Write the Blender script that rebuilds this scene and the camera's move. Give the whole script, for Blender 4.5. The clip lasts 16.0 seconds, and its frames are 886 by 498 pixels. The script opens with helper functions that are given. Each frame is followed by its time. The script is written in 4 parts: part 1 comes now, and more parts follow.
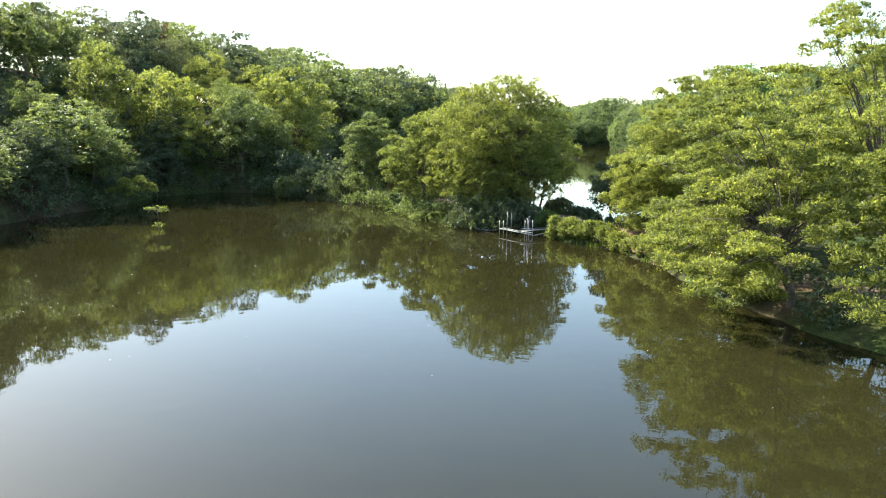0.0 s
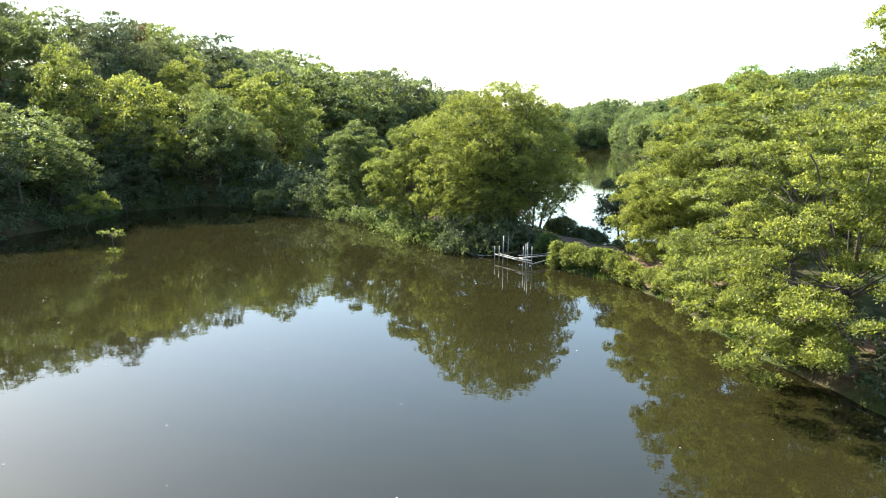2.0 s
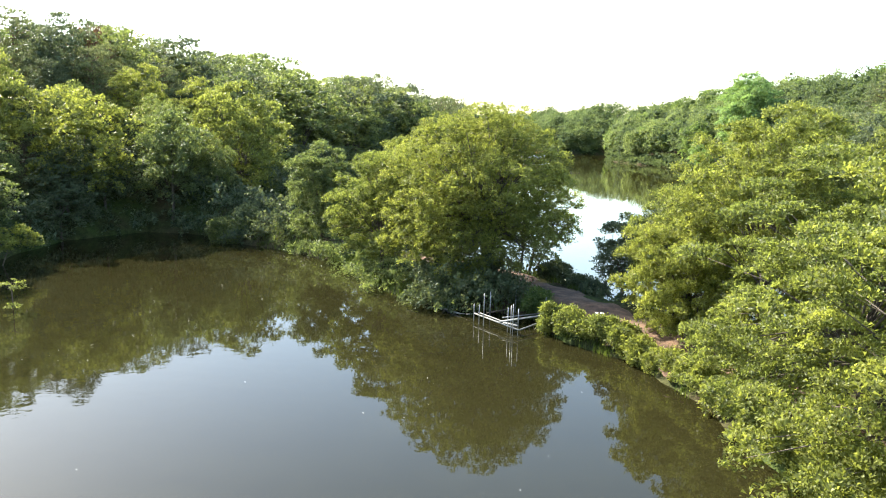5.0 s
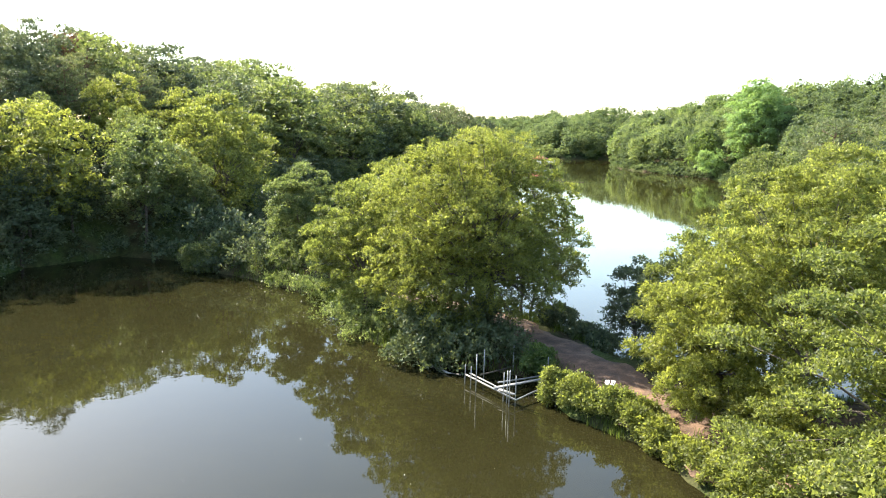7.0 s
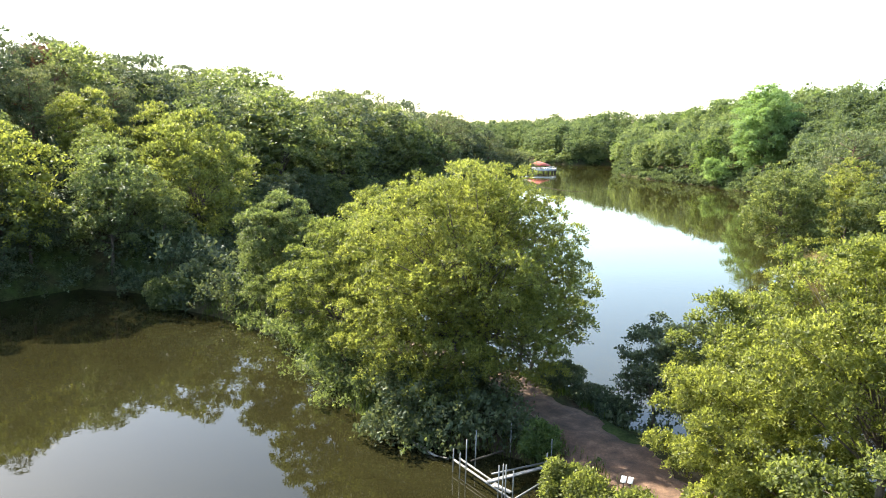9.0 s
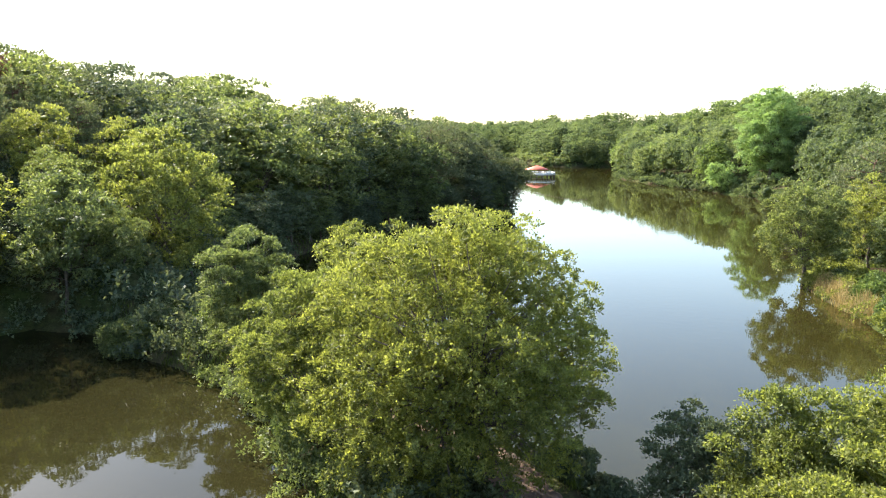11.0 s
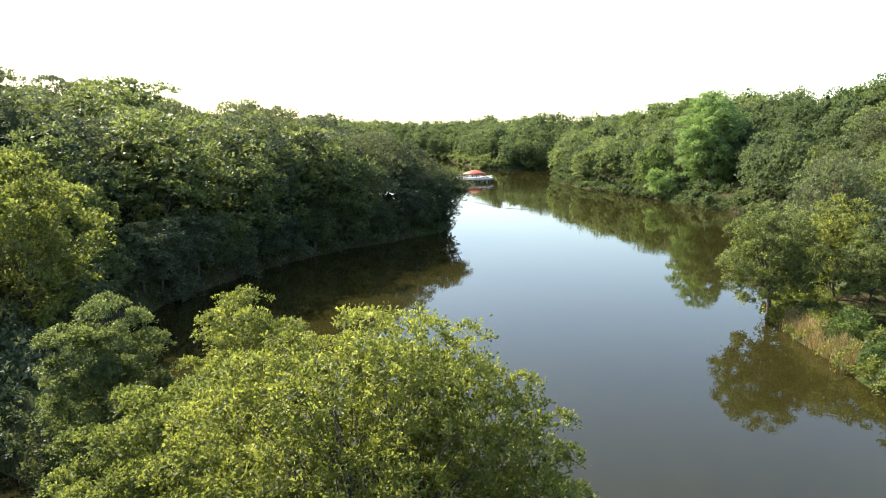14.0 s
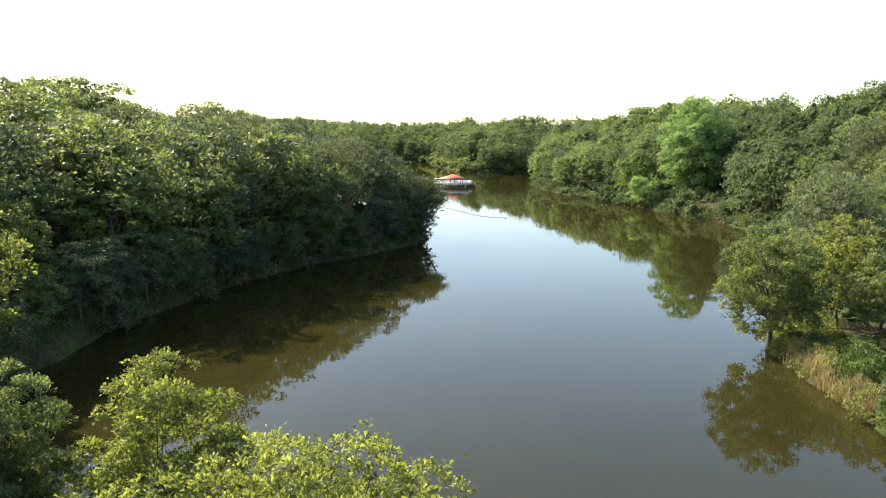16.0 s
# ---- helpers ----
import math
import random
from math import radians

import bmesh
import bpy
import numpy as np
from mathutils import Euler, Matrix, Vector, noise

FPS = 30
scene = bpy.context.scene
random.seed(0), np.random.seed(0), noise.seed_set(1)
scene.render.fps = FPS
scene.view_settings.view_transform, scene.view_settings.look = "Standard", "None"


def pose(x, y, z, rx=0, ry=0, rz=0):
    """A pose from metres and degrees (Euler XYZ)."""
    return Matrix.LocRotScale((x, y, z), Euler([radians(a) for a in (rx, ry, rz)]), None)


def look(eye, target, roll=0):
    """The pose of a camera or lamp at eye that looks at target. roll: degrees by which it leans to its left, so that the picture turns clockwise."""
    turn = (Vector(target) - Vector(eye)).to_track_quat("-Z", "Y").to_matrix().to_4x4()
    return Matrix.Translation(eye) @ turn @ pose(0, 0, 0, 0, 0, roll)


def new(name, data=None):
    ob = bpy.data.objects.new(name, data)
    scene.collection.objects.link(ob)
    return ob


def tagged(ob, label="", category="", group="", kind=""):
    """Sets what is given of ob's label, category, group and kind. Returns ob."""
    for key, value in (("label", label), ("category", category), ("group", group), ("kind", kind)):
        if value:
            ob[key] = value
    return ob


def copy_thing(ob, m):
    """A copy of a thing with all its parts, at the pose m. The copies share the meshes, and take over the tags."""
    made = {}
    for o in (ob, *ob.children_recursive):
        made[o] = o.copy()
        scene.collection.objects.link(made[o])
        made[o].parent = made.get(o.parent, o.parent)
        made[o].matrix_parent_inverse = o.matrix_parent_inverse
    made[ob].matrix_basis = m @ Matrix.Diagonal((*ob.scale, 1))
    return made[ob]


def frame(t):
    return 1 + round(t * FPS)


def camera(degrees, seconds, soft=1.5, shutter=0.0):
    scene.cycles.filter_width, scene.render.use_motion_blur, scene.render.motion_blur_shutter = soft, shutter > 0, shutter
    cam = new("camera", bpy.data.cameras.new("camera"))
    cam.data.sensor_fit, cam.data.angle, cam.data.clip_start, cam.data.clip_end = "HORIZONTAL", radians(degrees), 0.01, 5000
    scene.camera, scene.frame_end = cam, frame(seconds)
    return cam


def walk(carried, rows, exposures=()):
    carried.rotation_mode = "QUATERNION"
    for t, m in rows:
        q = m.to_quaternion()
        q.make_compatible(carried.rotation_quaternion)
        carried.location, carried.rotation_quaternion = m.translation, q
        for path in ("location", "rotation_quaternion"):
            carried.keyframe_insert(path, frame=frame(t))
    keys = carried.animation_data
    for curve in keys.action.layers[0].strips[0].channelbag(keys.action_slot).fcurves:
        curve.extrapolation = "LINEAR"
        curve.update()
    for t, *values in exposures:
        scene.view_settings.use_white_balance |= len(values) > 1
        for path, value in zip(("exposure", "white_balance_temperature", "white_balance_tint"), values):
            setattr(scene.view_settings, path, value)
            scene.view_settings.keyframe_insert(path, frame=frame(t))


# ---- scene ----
cam = camera(61.5, 16.0, soft=1.0)
PATH = [
    (0, (0.053, 4.673, 8.571), (-0.175, 6.634, 8.251), 0.7),
    (0.5, (0.043, 6.332, 8.773), (-0.184, 8.293, 8.453), 0.7),
    (1, (0.044, 8.076, 9.013), (-0.182, 10.037, 8.694), 0.7),
    (1.5, (0.043, 9.825, 9.293), (-0.183, 11.787, 8.973), 0.7),
    (2, (0.053, 11.566, 9.571), (-0.174, 13.527, 9.252), 0.6),
    (2.5, (0.1, 13.243, 9.823), (-0.129, 15.204, 9.504), 0.5),
    (3, (0.12, 14.914, 10.121), (-0.108, 16.875, 9.802), 0.6),
    (3.5, (0.099, 16.639, 10.465), (-0.121, 18.601, 10.146), 0.7),
    (4, (0.178, 18.363, 10.769), (-0.032, 20.326, 10.451), 0.7),
    (6.5, (0.385, 26.264, 12.924), (0.174, 28.227, 12.607), 1.4),
    (7, (0.414, 27.968, 13.309), (0.2, 29.931, 12.993), 1.3),
    (7.5, (0.437, 29.659, 13.724), (0.222, 31.623, 13.409), 1.2),
    (8, (0.411, 31.228, 14.151), (0.195, 33.191, 13.837), 1.3),
    (8.5, (0.439, 32.871, 14.634), (0.221, 34.834, 14.321), 1.3),
    (9, (0.432, 34.588, 15.039), (0.214, 36.551, 14.727), 1.2),
    (9.5, (0.468, 36.389, 15.411), (0.249, 38.352, 15.101), 1.0),
    (12, (-0.123, 45.516, 17.853), (-0.319, 47.48, 17.533), 1.2),
    (12.5, (-0.201, 47.369, 18.139), (-0.37, 49.336, 17.818), 1.2),
    (13, (-0.179, 49.248, 18.463), (-0.316, 51.217, 18.143), 1.1),
    (13.5, (-0.148, 51.158, 18.832), (-0.232, 53.131, 18.512), 1.1),
    (14, (-0.143, 53.028, 19.144), (-0.189, 55.002, 18.824), 1.1),
    (14.5, (-0.075, 54.871, 19.402), (-0.102, 56.845, 19.083), 1.2),
    (15, (-0.064, 56.735, 19.691), (-0.073, 58.709, 19.371), 1.4),
    (15.5, (0.067, 58.635, 20.007), (0.07, 60.609, 19.688), 1.6),
    (16, (0.154, 60.526, 20.31), (0.166, 62.501, 19.991), 1.7),
]
walk(cam, [(t, look(eye, target, roll)) for t, eye, target, roll in PATH], [(0, 1.79, 6400, 2), (4, 1.94, 6470, 4), (7, 2.07, 6540, 6), (9.5, 1.98, 6560, 7), (12.5, 1.61, 6600, 8), (14, 1.41, 6600, 8), (16, 1.4, 6600, 8)])

# ---- world, sun, exposure ----
SUN_AZ, SUN_EL = radians(-55), radians(39.5)       # azimuth from +y towards +x
world = bpy.data.worlds.new("sky")
scene.world = world
world.use_nodes = True
wn = world.node_tree.nodes
sky = wn.new("ShaderNodeTexSky")
sky.sky_type, sky.sun_disc = "NISHITA", False
sky.sun_elevation, sky.sun_rotation = SUN_EL, SUN_AZ
sky.air_density, sky.dust_density, sky.ozone_density = 1.0, 1.2, 0.6
world.node_tree.links.new(sky.outputs[0], wn["Background"].inputs[0])
wn["Background"].inputs[1].default_value = 0.15
sun = new("sun", bpy.data.lights.new("sun", "SUN"))
sun.data.energy, sun.data.angle, sun.data.color = 4.8, radians(0.6), (1.0, 0.93, 0.81)
to_sun = Vector((math.sin(SUN_AZ) * math.cos(SUN_EL), math.cos(SUN_AZ) * math.cos(SUN_EL), math.sin(SUN_EL)))
sun.matrix_world = look(to_sun * 100, (0, 0, 0))

# ---- materials ----
def material(name):
    m = bpy.data.materials.new(name)
    m.use_nodes = True
    nt = m.node_tree
    return m, nt, nt.nodes["Principled BSDF"], nt.nodes["Material Output"]


def noise_node(nt, scale, detail=4.0, rough=0.55, kind="Object"):
    co = nt.nodes.new("ShaderNodeTexCoord")
    n = nt.nodes.new("ShaderNodeTexNoise")
    n.inputs["Scale"].default_value, n.inputs["Detail"].default_value = scale, detail
    n.inputs["Roughness"].default_value = rough
    nt.links.new(co.outputs[kind], n.inputs["Vector"])
    return n


def ramp(nt, source, stops):
    r = nt.nodes.new("ShaderNodeValToRGB")
    el = r.color_ramp.elements
    while len(el) < len(stops):
        el.new(0.5)
    for e, (p, c) in zip(el, stops):
        e.position, e.color = p, (*c, 1)
    nt.links.new(source, r.inputs[0])
    return r.outputs[0]


def mixed(nt, a, b, fac, blend="MIX"):
    m = nt.nodes.new("ShaderNodeMix")
    m.data_type, m.blend_type = "RGBA", blend
    for sock, v in ((m.inputs[6], a), (m.inputs[7], b), (m.inputs[0], fac)):
        if isinstance(v, (int, float)):
            sock.default_value = v
        elif isinstance(v, tuple):
            sock.default_value = (*v, 1)
        else:
            nt.links.new(v, sock)
    return m.outputs[2]


def bump(nt, bsdf, height, strength, distance):
    b = nt.nodes.new("ShaderNodeBump")
    b.inputs["Strength"].default_value, b.inputs["Distance"].default_value = strength, distance
    nt.links.new(height, b.inputs["Height"])
    nt.links.new(b.outputs[0], bsdf.inputs["Normal"])


def leaf_material(name, dark, mid, light, glow, share=0.4, rough=0.42, patch=0.45, low=(0.62, 0.66, 0.66), high=(1.18, 1.17, 1.1), fine=2.4, gloss=0.12):
    """Leaves: tint by leaf, by spray, by clump and by tree; light comes through them."""
    m, nt, bs, out = material(name)
    geo, info = nt.nodes.new("ShaderNodeNewGeometry"), nt.nodes.new("ShaderNodeObjectInfo")
    col = ramp(nt, geo.outputs["Random Per Island"], [(0.0, dark), (0.55, mid), (1.0, light)])
    clump = noise_node(nt, patch, 3)
    shade = ramp(nt, clump.outputs[0], [(0.3, low), (0.7, high)])
    col = mixed(nt, col, shade, 1.0, "MULTIPLY")
    spray = noise_node(nt, fine, 2)
    col = mixed(nt, col, ramp(nt, spray.outputs[0], [(0.36, (0.7, 0.73, 0.75)), (0.64, (1.18, 1.16, 1.14))]), 1.0, "MULTIPLY")
    bump(nt, bs, spray.outputs[0], 0.8, 0.35)
    tree = ramp(nt, info.outputs["Random"], [(0.0, (0.8, 0.84, 0.86)), (0.35, (0.95, 0.96, 0.95)), (0.7, (1.03, 1.02, 0.95)), (1.0, (1.1, 1.08, 0.97))])
    col = mixed(nt, col, tree, 1.0, "MULTIPLY")
    nt.links.new(col, bs.inputs["Base Color"])
    bs.inputs["Roughness"].default_value = rough
    bs.inputs["Specular IOR Level"].default_value = gloss
    tr = nt.nodes.new("ShaderNodeBsdfTranslucent")
    nt.links.new(mixed(nt, col, glow, 1.0, "MULTIPLY"), tr.inputs[0])
    mx = nt.nodes.new("ShaderNodeMixShader")
    mx.inputs[0].default_value = share
    nt.links.new(bs.outputs[0], mx.inputs[1])
    nt.links.new(tr.outputs[0], mx.inputs[2])
    nt.links.new(mx.outputs[0], out.inputs[0])
    return m


def rough_material(name, stops, scale, rough=0.8, bump_scale=20.0, bump_d=0.02, metal=0.0):
    """A mottled solid: colour from two noises, fine relief."""
    m, nt, bs, _ = material(name)
    a, b = noise_node(nt, scale, 6), noise_node(nt, scale * 7, 5)
    col = ramp(nt, a.outputs[0], stops)
    col = mixed(nt, col, ramp(nt, b.outputs[0], [(0.3, (0.7, 0.7, 0.7)), (0.7, (1.2, 1.2, 1.2))]), 1.0, "MULTIPLY")
    nt.links.new(col, bs.inputs["Base Color"])
    bs.inputs["Roughness"].default_value, bs.inputs["Metallic"].default_value = rough, metal
    fine = noise_node(nt, bump_scale, 6)
    bump(nt, bs, fine.outputs[0], 0.6, bump_d)
    return m


GLOW = (1.76, 1.78, 0.95)
LEAF_BRIGHT = leaf_material("leaf_yellow_green", (0.1163, 0.1283, 0.0435), (0.1906, 0.2039, 0.067), (0.2608, 0.2718, 0.0936), GLOW, 0.53, gloss=0.2)
# mid, dark and pine: blue raised in the colour to stand for haze
LEAF_MID = leaf_material("leaf_mid_green", (0.0916, 0.1117, 0.0515), (0.1485, 0.1729, 0.0794), (0.2174, 0.2401, 0.1146), GLOW, 0.48, gloss=0.2)
LEAF_DARK = leaf_material("leaf_dark_green", (0.0726, 0.0952, 0.0581), (0.104, 0.1288, 0.0799), (0.1403, 0.1613, 0.1034), (1.6, 1.5, 0.9), 0.34)
LEAF_PINE = leaf_material("pine_needles", (0.1057, 0.1256, 0.066), (0.151, 0.1725, 0.0908), (0.2014, 0.2162, 0.1197), (1.6, 1.5, 1.0), 0.32, 0.6)
LEAF_FRESH = leaf_material("leaf_fresh_green", (0.09, 0.128, 0.05), (0.125, 0.17, 0.064), (0.158, 0.202, 0.08), (1.8, 1.8, 1.0), 0.44)
LEAF_PALE = leaf_material("leaf_pale_green", (0.2025, 0.286, 0.1213), (0.27, 0.3593, 0.1515), (0.3307, 0.4125, 0.185), GLOW, 0.42)
# both far leaf colours carry distance haze: bluer, paler, with softer patches
LEAF_FAR_HAZE = leaf_material("far_hazy_leaves", (0.1251, 0.1548, 0.077), (0.1526, 0.1844, 0.0902), (0.1802, 0.2099, 0.1034), (1.8, 1.8, 1.05), 0.44, 0.6, 0.12, (0.72, 0.76, 0.8), (1.25, 1.22, 1.08))
LEAF_FAR_DEEP_HAZE = leaf_material("far_deep_hazy_leaves", (0.081, 0.1062, 0.057), (0.1008, 0.1278, 0.0665), (0.1188, 0.144, 0.076), (1.8, 1.8, 1.05), 0.42, 0.6, 0.12, (0.72, 0.76, 0.8), (1.25, 1.22, 1.08))
LEAF_RUST = leaf_material("withered_leaves", (0.12, 0.075, 0.05), (0.155, 0.095, 0.065), (0.19, 0.12, 0.085), (1.6, 1.2, 0.8), 0.25)
GRASS_GREEN = leaf_material("grass_blades", (0.06, 0.085, 0.02), (0.09, 0.12, 0.03), (0.13, 0.155, 0.045), GLOW, 0.35)
GRASS_STRAW = leaf_material("dry_reed", (0.275, 0.2125, 0.1), (0.4125, 0.325, 0.1625), (0.525, 0.4125, 0.225), (1.3, 1.2, 0.9), 0.3)
BARK = rough_material("bark", [(0.3, (0.05, 0.038, 0.028)), (0.7, (0.14, 0.11, 0.085))], 3.0, 0.9, 25, 0.03)
BARK_PINE = rough_material("pine_bark", [(0.3, (0.07, 0.04, 0.028)), (0.7, (0.2, 0.11, 0.07))], 2.5, 0.9, 18, 0.04)
SOIL = rough_material("path_soil", [(0.3, (0.05, 0.029, 0.017)), (0.5, (0.108, 0.061, 0.036)), (0.72, (0.205, 0.12, 0.071))], 1.3, 0.95, 30, 0.03)
STEEL = rough_material("galvanised_pipe", [(0.3, (0.19, 0.193, 0.195)), (0.7, (0.32, 0.323, 0.326))], 6, 0.45, 40, 0.002, 0.7)
PALE_WOOD = rough_material("weathered_pale_timber", [(0.3, (0.19, 0.18, 0.165)), (0.7, (0.33, 0.32, 0.3))], 4, 0.7, 40, 0.004)
DARK_WOOD = rough_material("damp_dark_timber", [(0.3, (0.05, 0.04, 0.03)), (0.7, (0.12, 0.09, 0.065))], 4, 0.85, 40, 0.006)
WHITE_PAINT = rough_material("white_paint", [(0.3, (0.7, 0.7, 0.68)), (0.7, (0.82, 0.82, 0.8))], 5, 0.5, 30, 0.002)
RED_ROOF = rough_material("red_roof_sheet", [(0.3, (0.42, 0.085, 0.045)), (0.7, (0.56, 0.13, 0.07))], 1.5, 0.6, 12, 0.01)
CONCRETE = rough_material("grey_concrete", [(0.3, (0.3, 0.29, 0.27)), (0.7, (0.46, 0.45, 0.42))], 2, 0.85, 25, 0.006)

# ground: leaf litter under the woods, grass and moss where it is open
GROUND, nt, bs, _ = material("woodland_floor")
n1, n2, n3 = noise_node(nt, 0.12, 5), noise_node(nt, 1.6, 6), noise_node(nt, 9.0, 5)
litter = ramp(nt, n2.outputs[0], [(0.3, (0.035, 0.025, 0.016)), (0.7, (0.085, 0.062, 0.038))])
grassy = ramp(nt, n2.outputs[0], [(0.3, (0.025, 0.042, 0.012)), (0.7, (0.07, 0.09, 0.026))])
gcol = mixed(nt, litter, grassy, ramp(nt, n1.outputs[0], [(0.4, (0, 0, 0)), (0.6, (1, 1, 1))]))
gcol = mixed(nt, gcol, ramp(nt, n3.outputs[0], [(0.3, (0.65, 0.65, 0.65)), (0.7, (1.25, 1.25, 1.25))]), 1.0, "MULTIPLY")
nt.links.new(gcol, bs.inputs["Base Color"])
bs.inputs["Roughness"].default_value, bs.inputs["Specular IOR Level"].default_value = 0.95, 0.05
bump(nt, bs, n3.outputs[0], 0.8, 0.06)

# water: murky olive-brown body under a nearly smooth skin
WATER, nt, bs, _ = material("murky_pond_water")
wide, silt = noise_node(nt, 0.035, 3), noise_node(nt, 0.5, 4)
pond_body = ramp(nt, wide.outputs[0], [(0.3, (0.0146, 0.0132, 0.0049)), (0.7, (0.0188, 0.017, 0.0063))])
lake_body = ramp(nt, wide.outputs[0], [(0.3, (0.0205, 0.0178, 0.0048)), (0.7, (0.0265, 0.023, 0.0062))])
where = nt.nodes.new("ShaderNodeVectorMath")          # the lake lies beyond the bank, the pond before it
where.operation, where.inputs[1].default_value = "DOT_PRODUCT", (0.0085, 0.01, 0)
nt.links.new(nt.nodes["Texture Coordinate"].outputs["Object"], where.inputs[0])
body = mixed(nt, pond_body, lake_body, ramp(nt, where.outputs["Value"], [(0.73, (0, 0, 0)), (0.75, (1, 1, 1))]))
body = mixed(nt, body, ramp(nt, silt.outputs[0], [(0.3, (0.9, 0.9, 0.9)), (0.7, (1.08, 1.08, 1.08))]), 1.0, "MULTIPLY")
nt.links.new(body, bs.inputs["Base Color"])
bs.inputs["IOR"].default_value, bs.inputs["Specular IOR Level"].default_value = 1.33, 0.37
bs.inputs["Roughness"].default_value = 0.02
rip = noise_node(nt, 1.1, 3, 0.5)
calm = noise_node(nt, 0.05, 2)
mul = nt.nodes.new("ShaderNodeMath")
mul.operation = "MULTIPLY"
nt.links.new(rip.outputs[0], mul.inputs[0])
nt.links.new(ramp(nt, calm.outputs[0], [(0.4, (0.25, 0.25, 0.25)), (0.65, (1, 1, 1))]), mul.inputs[1])
bump(nt, bs, mul.outputs[0], 0.32, 0.02)

# ---- mesh helpers ----
def quad_mesh(name, verts, quads, mat, smooth=False):
    me = bpy.data.meshes.new(name)
    verts, quads = np.asarray(verts, np.float32), np.asarray(quads, np.int32)
    me.vertices.add(len(verts))
    me.vertices.foreach_set("co", verts.ravel())
    me.loops.add(quads.size)
    me.loops.foreach_set("vertex_index", quads.ravel())
    me.polygons.add(len(quads))
    me.polygons.foreach_set("loop_start", np.arange(0, quads.size, 4, dtype=np.int32))
    me.update(calc_edges=True)
    if smooth:
        me.polygons.foreach_set("use_smooth", np.ones(len(quads), bool))
    me.materials.append(mat)
    return me


def part(name, me, parent, label=""):
    ob = new(name, me)
    ob.parent = parent
    return tagged(ob, label)


class Tubes:
    """Tapered tubes and boxes gathered into one mesh."""
    def __init__(self):
        self.v, self.q, self.n = [], [], 0

    def tube(self, pts, radii, sides=6):
        pts = [Vector(p) for p in pts]
        rings = []
        for i, p in enumerate(pts):
            d = (pts[min(i + 1, len(pts) - 1)] - pts[max(i - 1, 0)]).normalized()
            a = d.orthogonal().normalized()
            b = d.cross(a)
            rings.append(self.n + len(self.v) * 0)
            for k in range(sides):
                w = 2 * math.pi * k / sides
                self.v.append(p + (a * math.cos(w) + b * math.sin(w)) * radii[i])
            if i:
                o, u = self.n - sides, self.n
                for k in range(sides):
                    k2 = (k + 1) % sides
                    self.q.append((o + k, o + k2, u + k2, u + k))
            self.n += sides
        e = self.n - sides                       # closed far end
        for k in range(0, sides - 2, 2):
            self.q.append((e, e + k + 1, e + k + 2, e + (k + 3) % sides))
        return self

    def box(self, m, sx, sy, sz):
        """A box with its edges cut off a little, its middle at m."""
        o = self.n
        cut = 0.12 * min(sx, sy, sz)
        prof = [(-1, -1), (1, -1), (1, 1), (-1, 1)]
        for z, inset in ((-sz / 2, cut), (-sz / 2 + cut, 0), (sz / 2 - cut, 0), (sz / 2, cut)):
            for px, py in prof:
                self.v.append(m @ Vector((px * (sx / 2 - inset), py * (sy / 2 - inset), z)))
        for r in range(3):
            for k in range(4):
                k2 = (k + 1) % 4
                self.q.append((o + 4 * r + k, o + 4 * r + k2, o + 4 * r + 4 + k2, o + 4 * r + 4 + k))
        self.q += [(o + 3, o + 2, o + 1, o), (o + 12, o + 13, o + 14, o + 15)]
        self.n += 16
        return self

    def mesh(self, name, mat, smooth=True):
        return quad_mesh(name, [tuple(p) for p in self.v], self.q, mat, smooth)


def beam(a, b, w, h):
    """The pose and length of a bar from a to b."""
    a, b = Vector(a), Vector(b)
    d = b - a
    q = d.to_track_quat("X", "Z").to_matrix().to_4x4()
    return Matrix.Translation((a + b) / 2) @ q, d.length, w, h


def unit(v):
    return v / np.linalg.norm(v, axis=1)[:, None]


T5 = (1 + 5 ** 0.5) / 2
ICO = np.array([(-1, T5, 0), (1, T5, 0), (-1, -T5, 0), (1, -T5, 0), (0, -1, T5), (0, 1, T5), (0, -1, -T5), (0, 1, -T5), (T5, 0, -1), (T5, 0, 1), (-T5, 0, -1), (-T5, 0, 1)]) / math.hypot(1, T5)
ICO_FACES = np.array([(0, 11, 5), (0, 5, 1), (0, 1, 7), (0, 7, 10), (0, 10, 11), (1, 5, 9), (5, 11, 4), (11, 10, 2), (10, 7, 6), (7, 1, 8),
                      (3, 9, 4), (3, 4, 2), (3, 2, 6), (3, 6, 8), (3, 8, 9), (4, 9, 5), (2, 4, 11), (6, 2, 10), (8, 6, 7), (9, 8, 1)])


def buried(p, centres, radii, share=0.86, most=1):
    """Which points lie inside the clumps, their own skin not counted."""
    inside = np.zeros(len(p), int)
    for c, r in zip(centres, radii):
        inside += (((p - c) / (r * share)) ** 2).sum(1) < 1
    return inside >= most


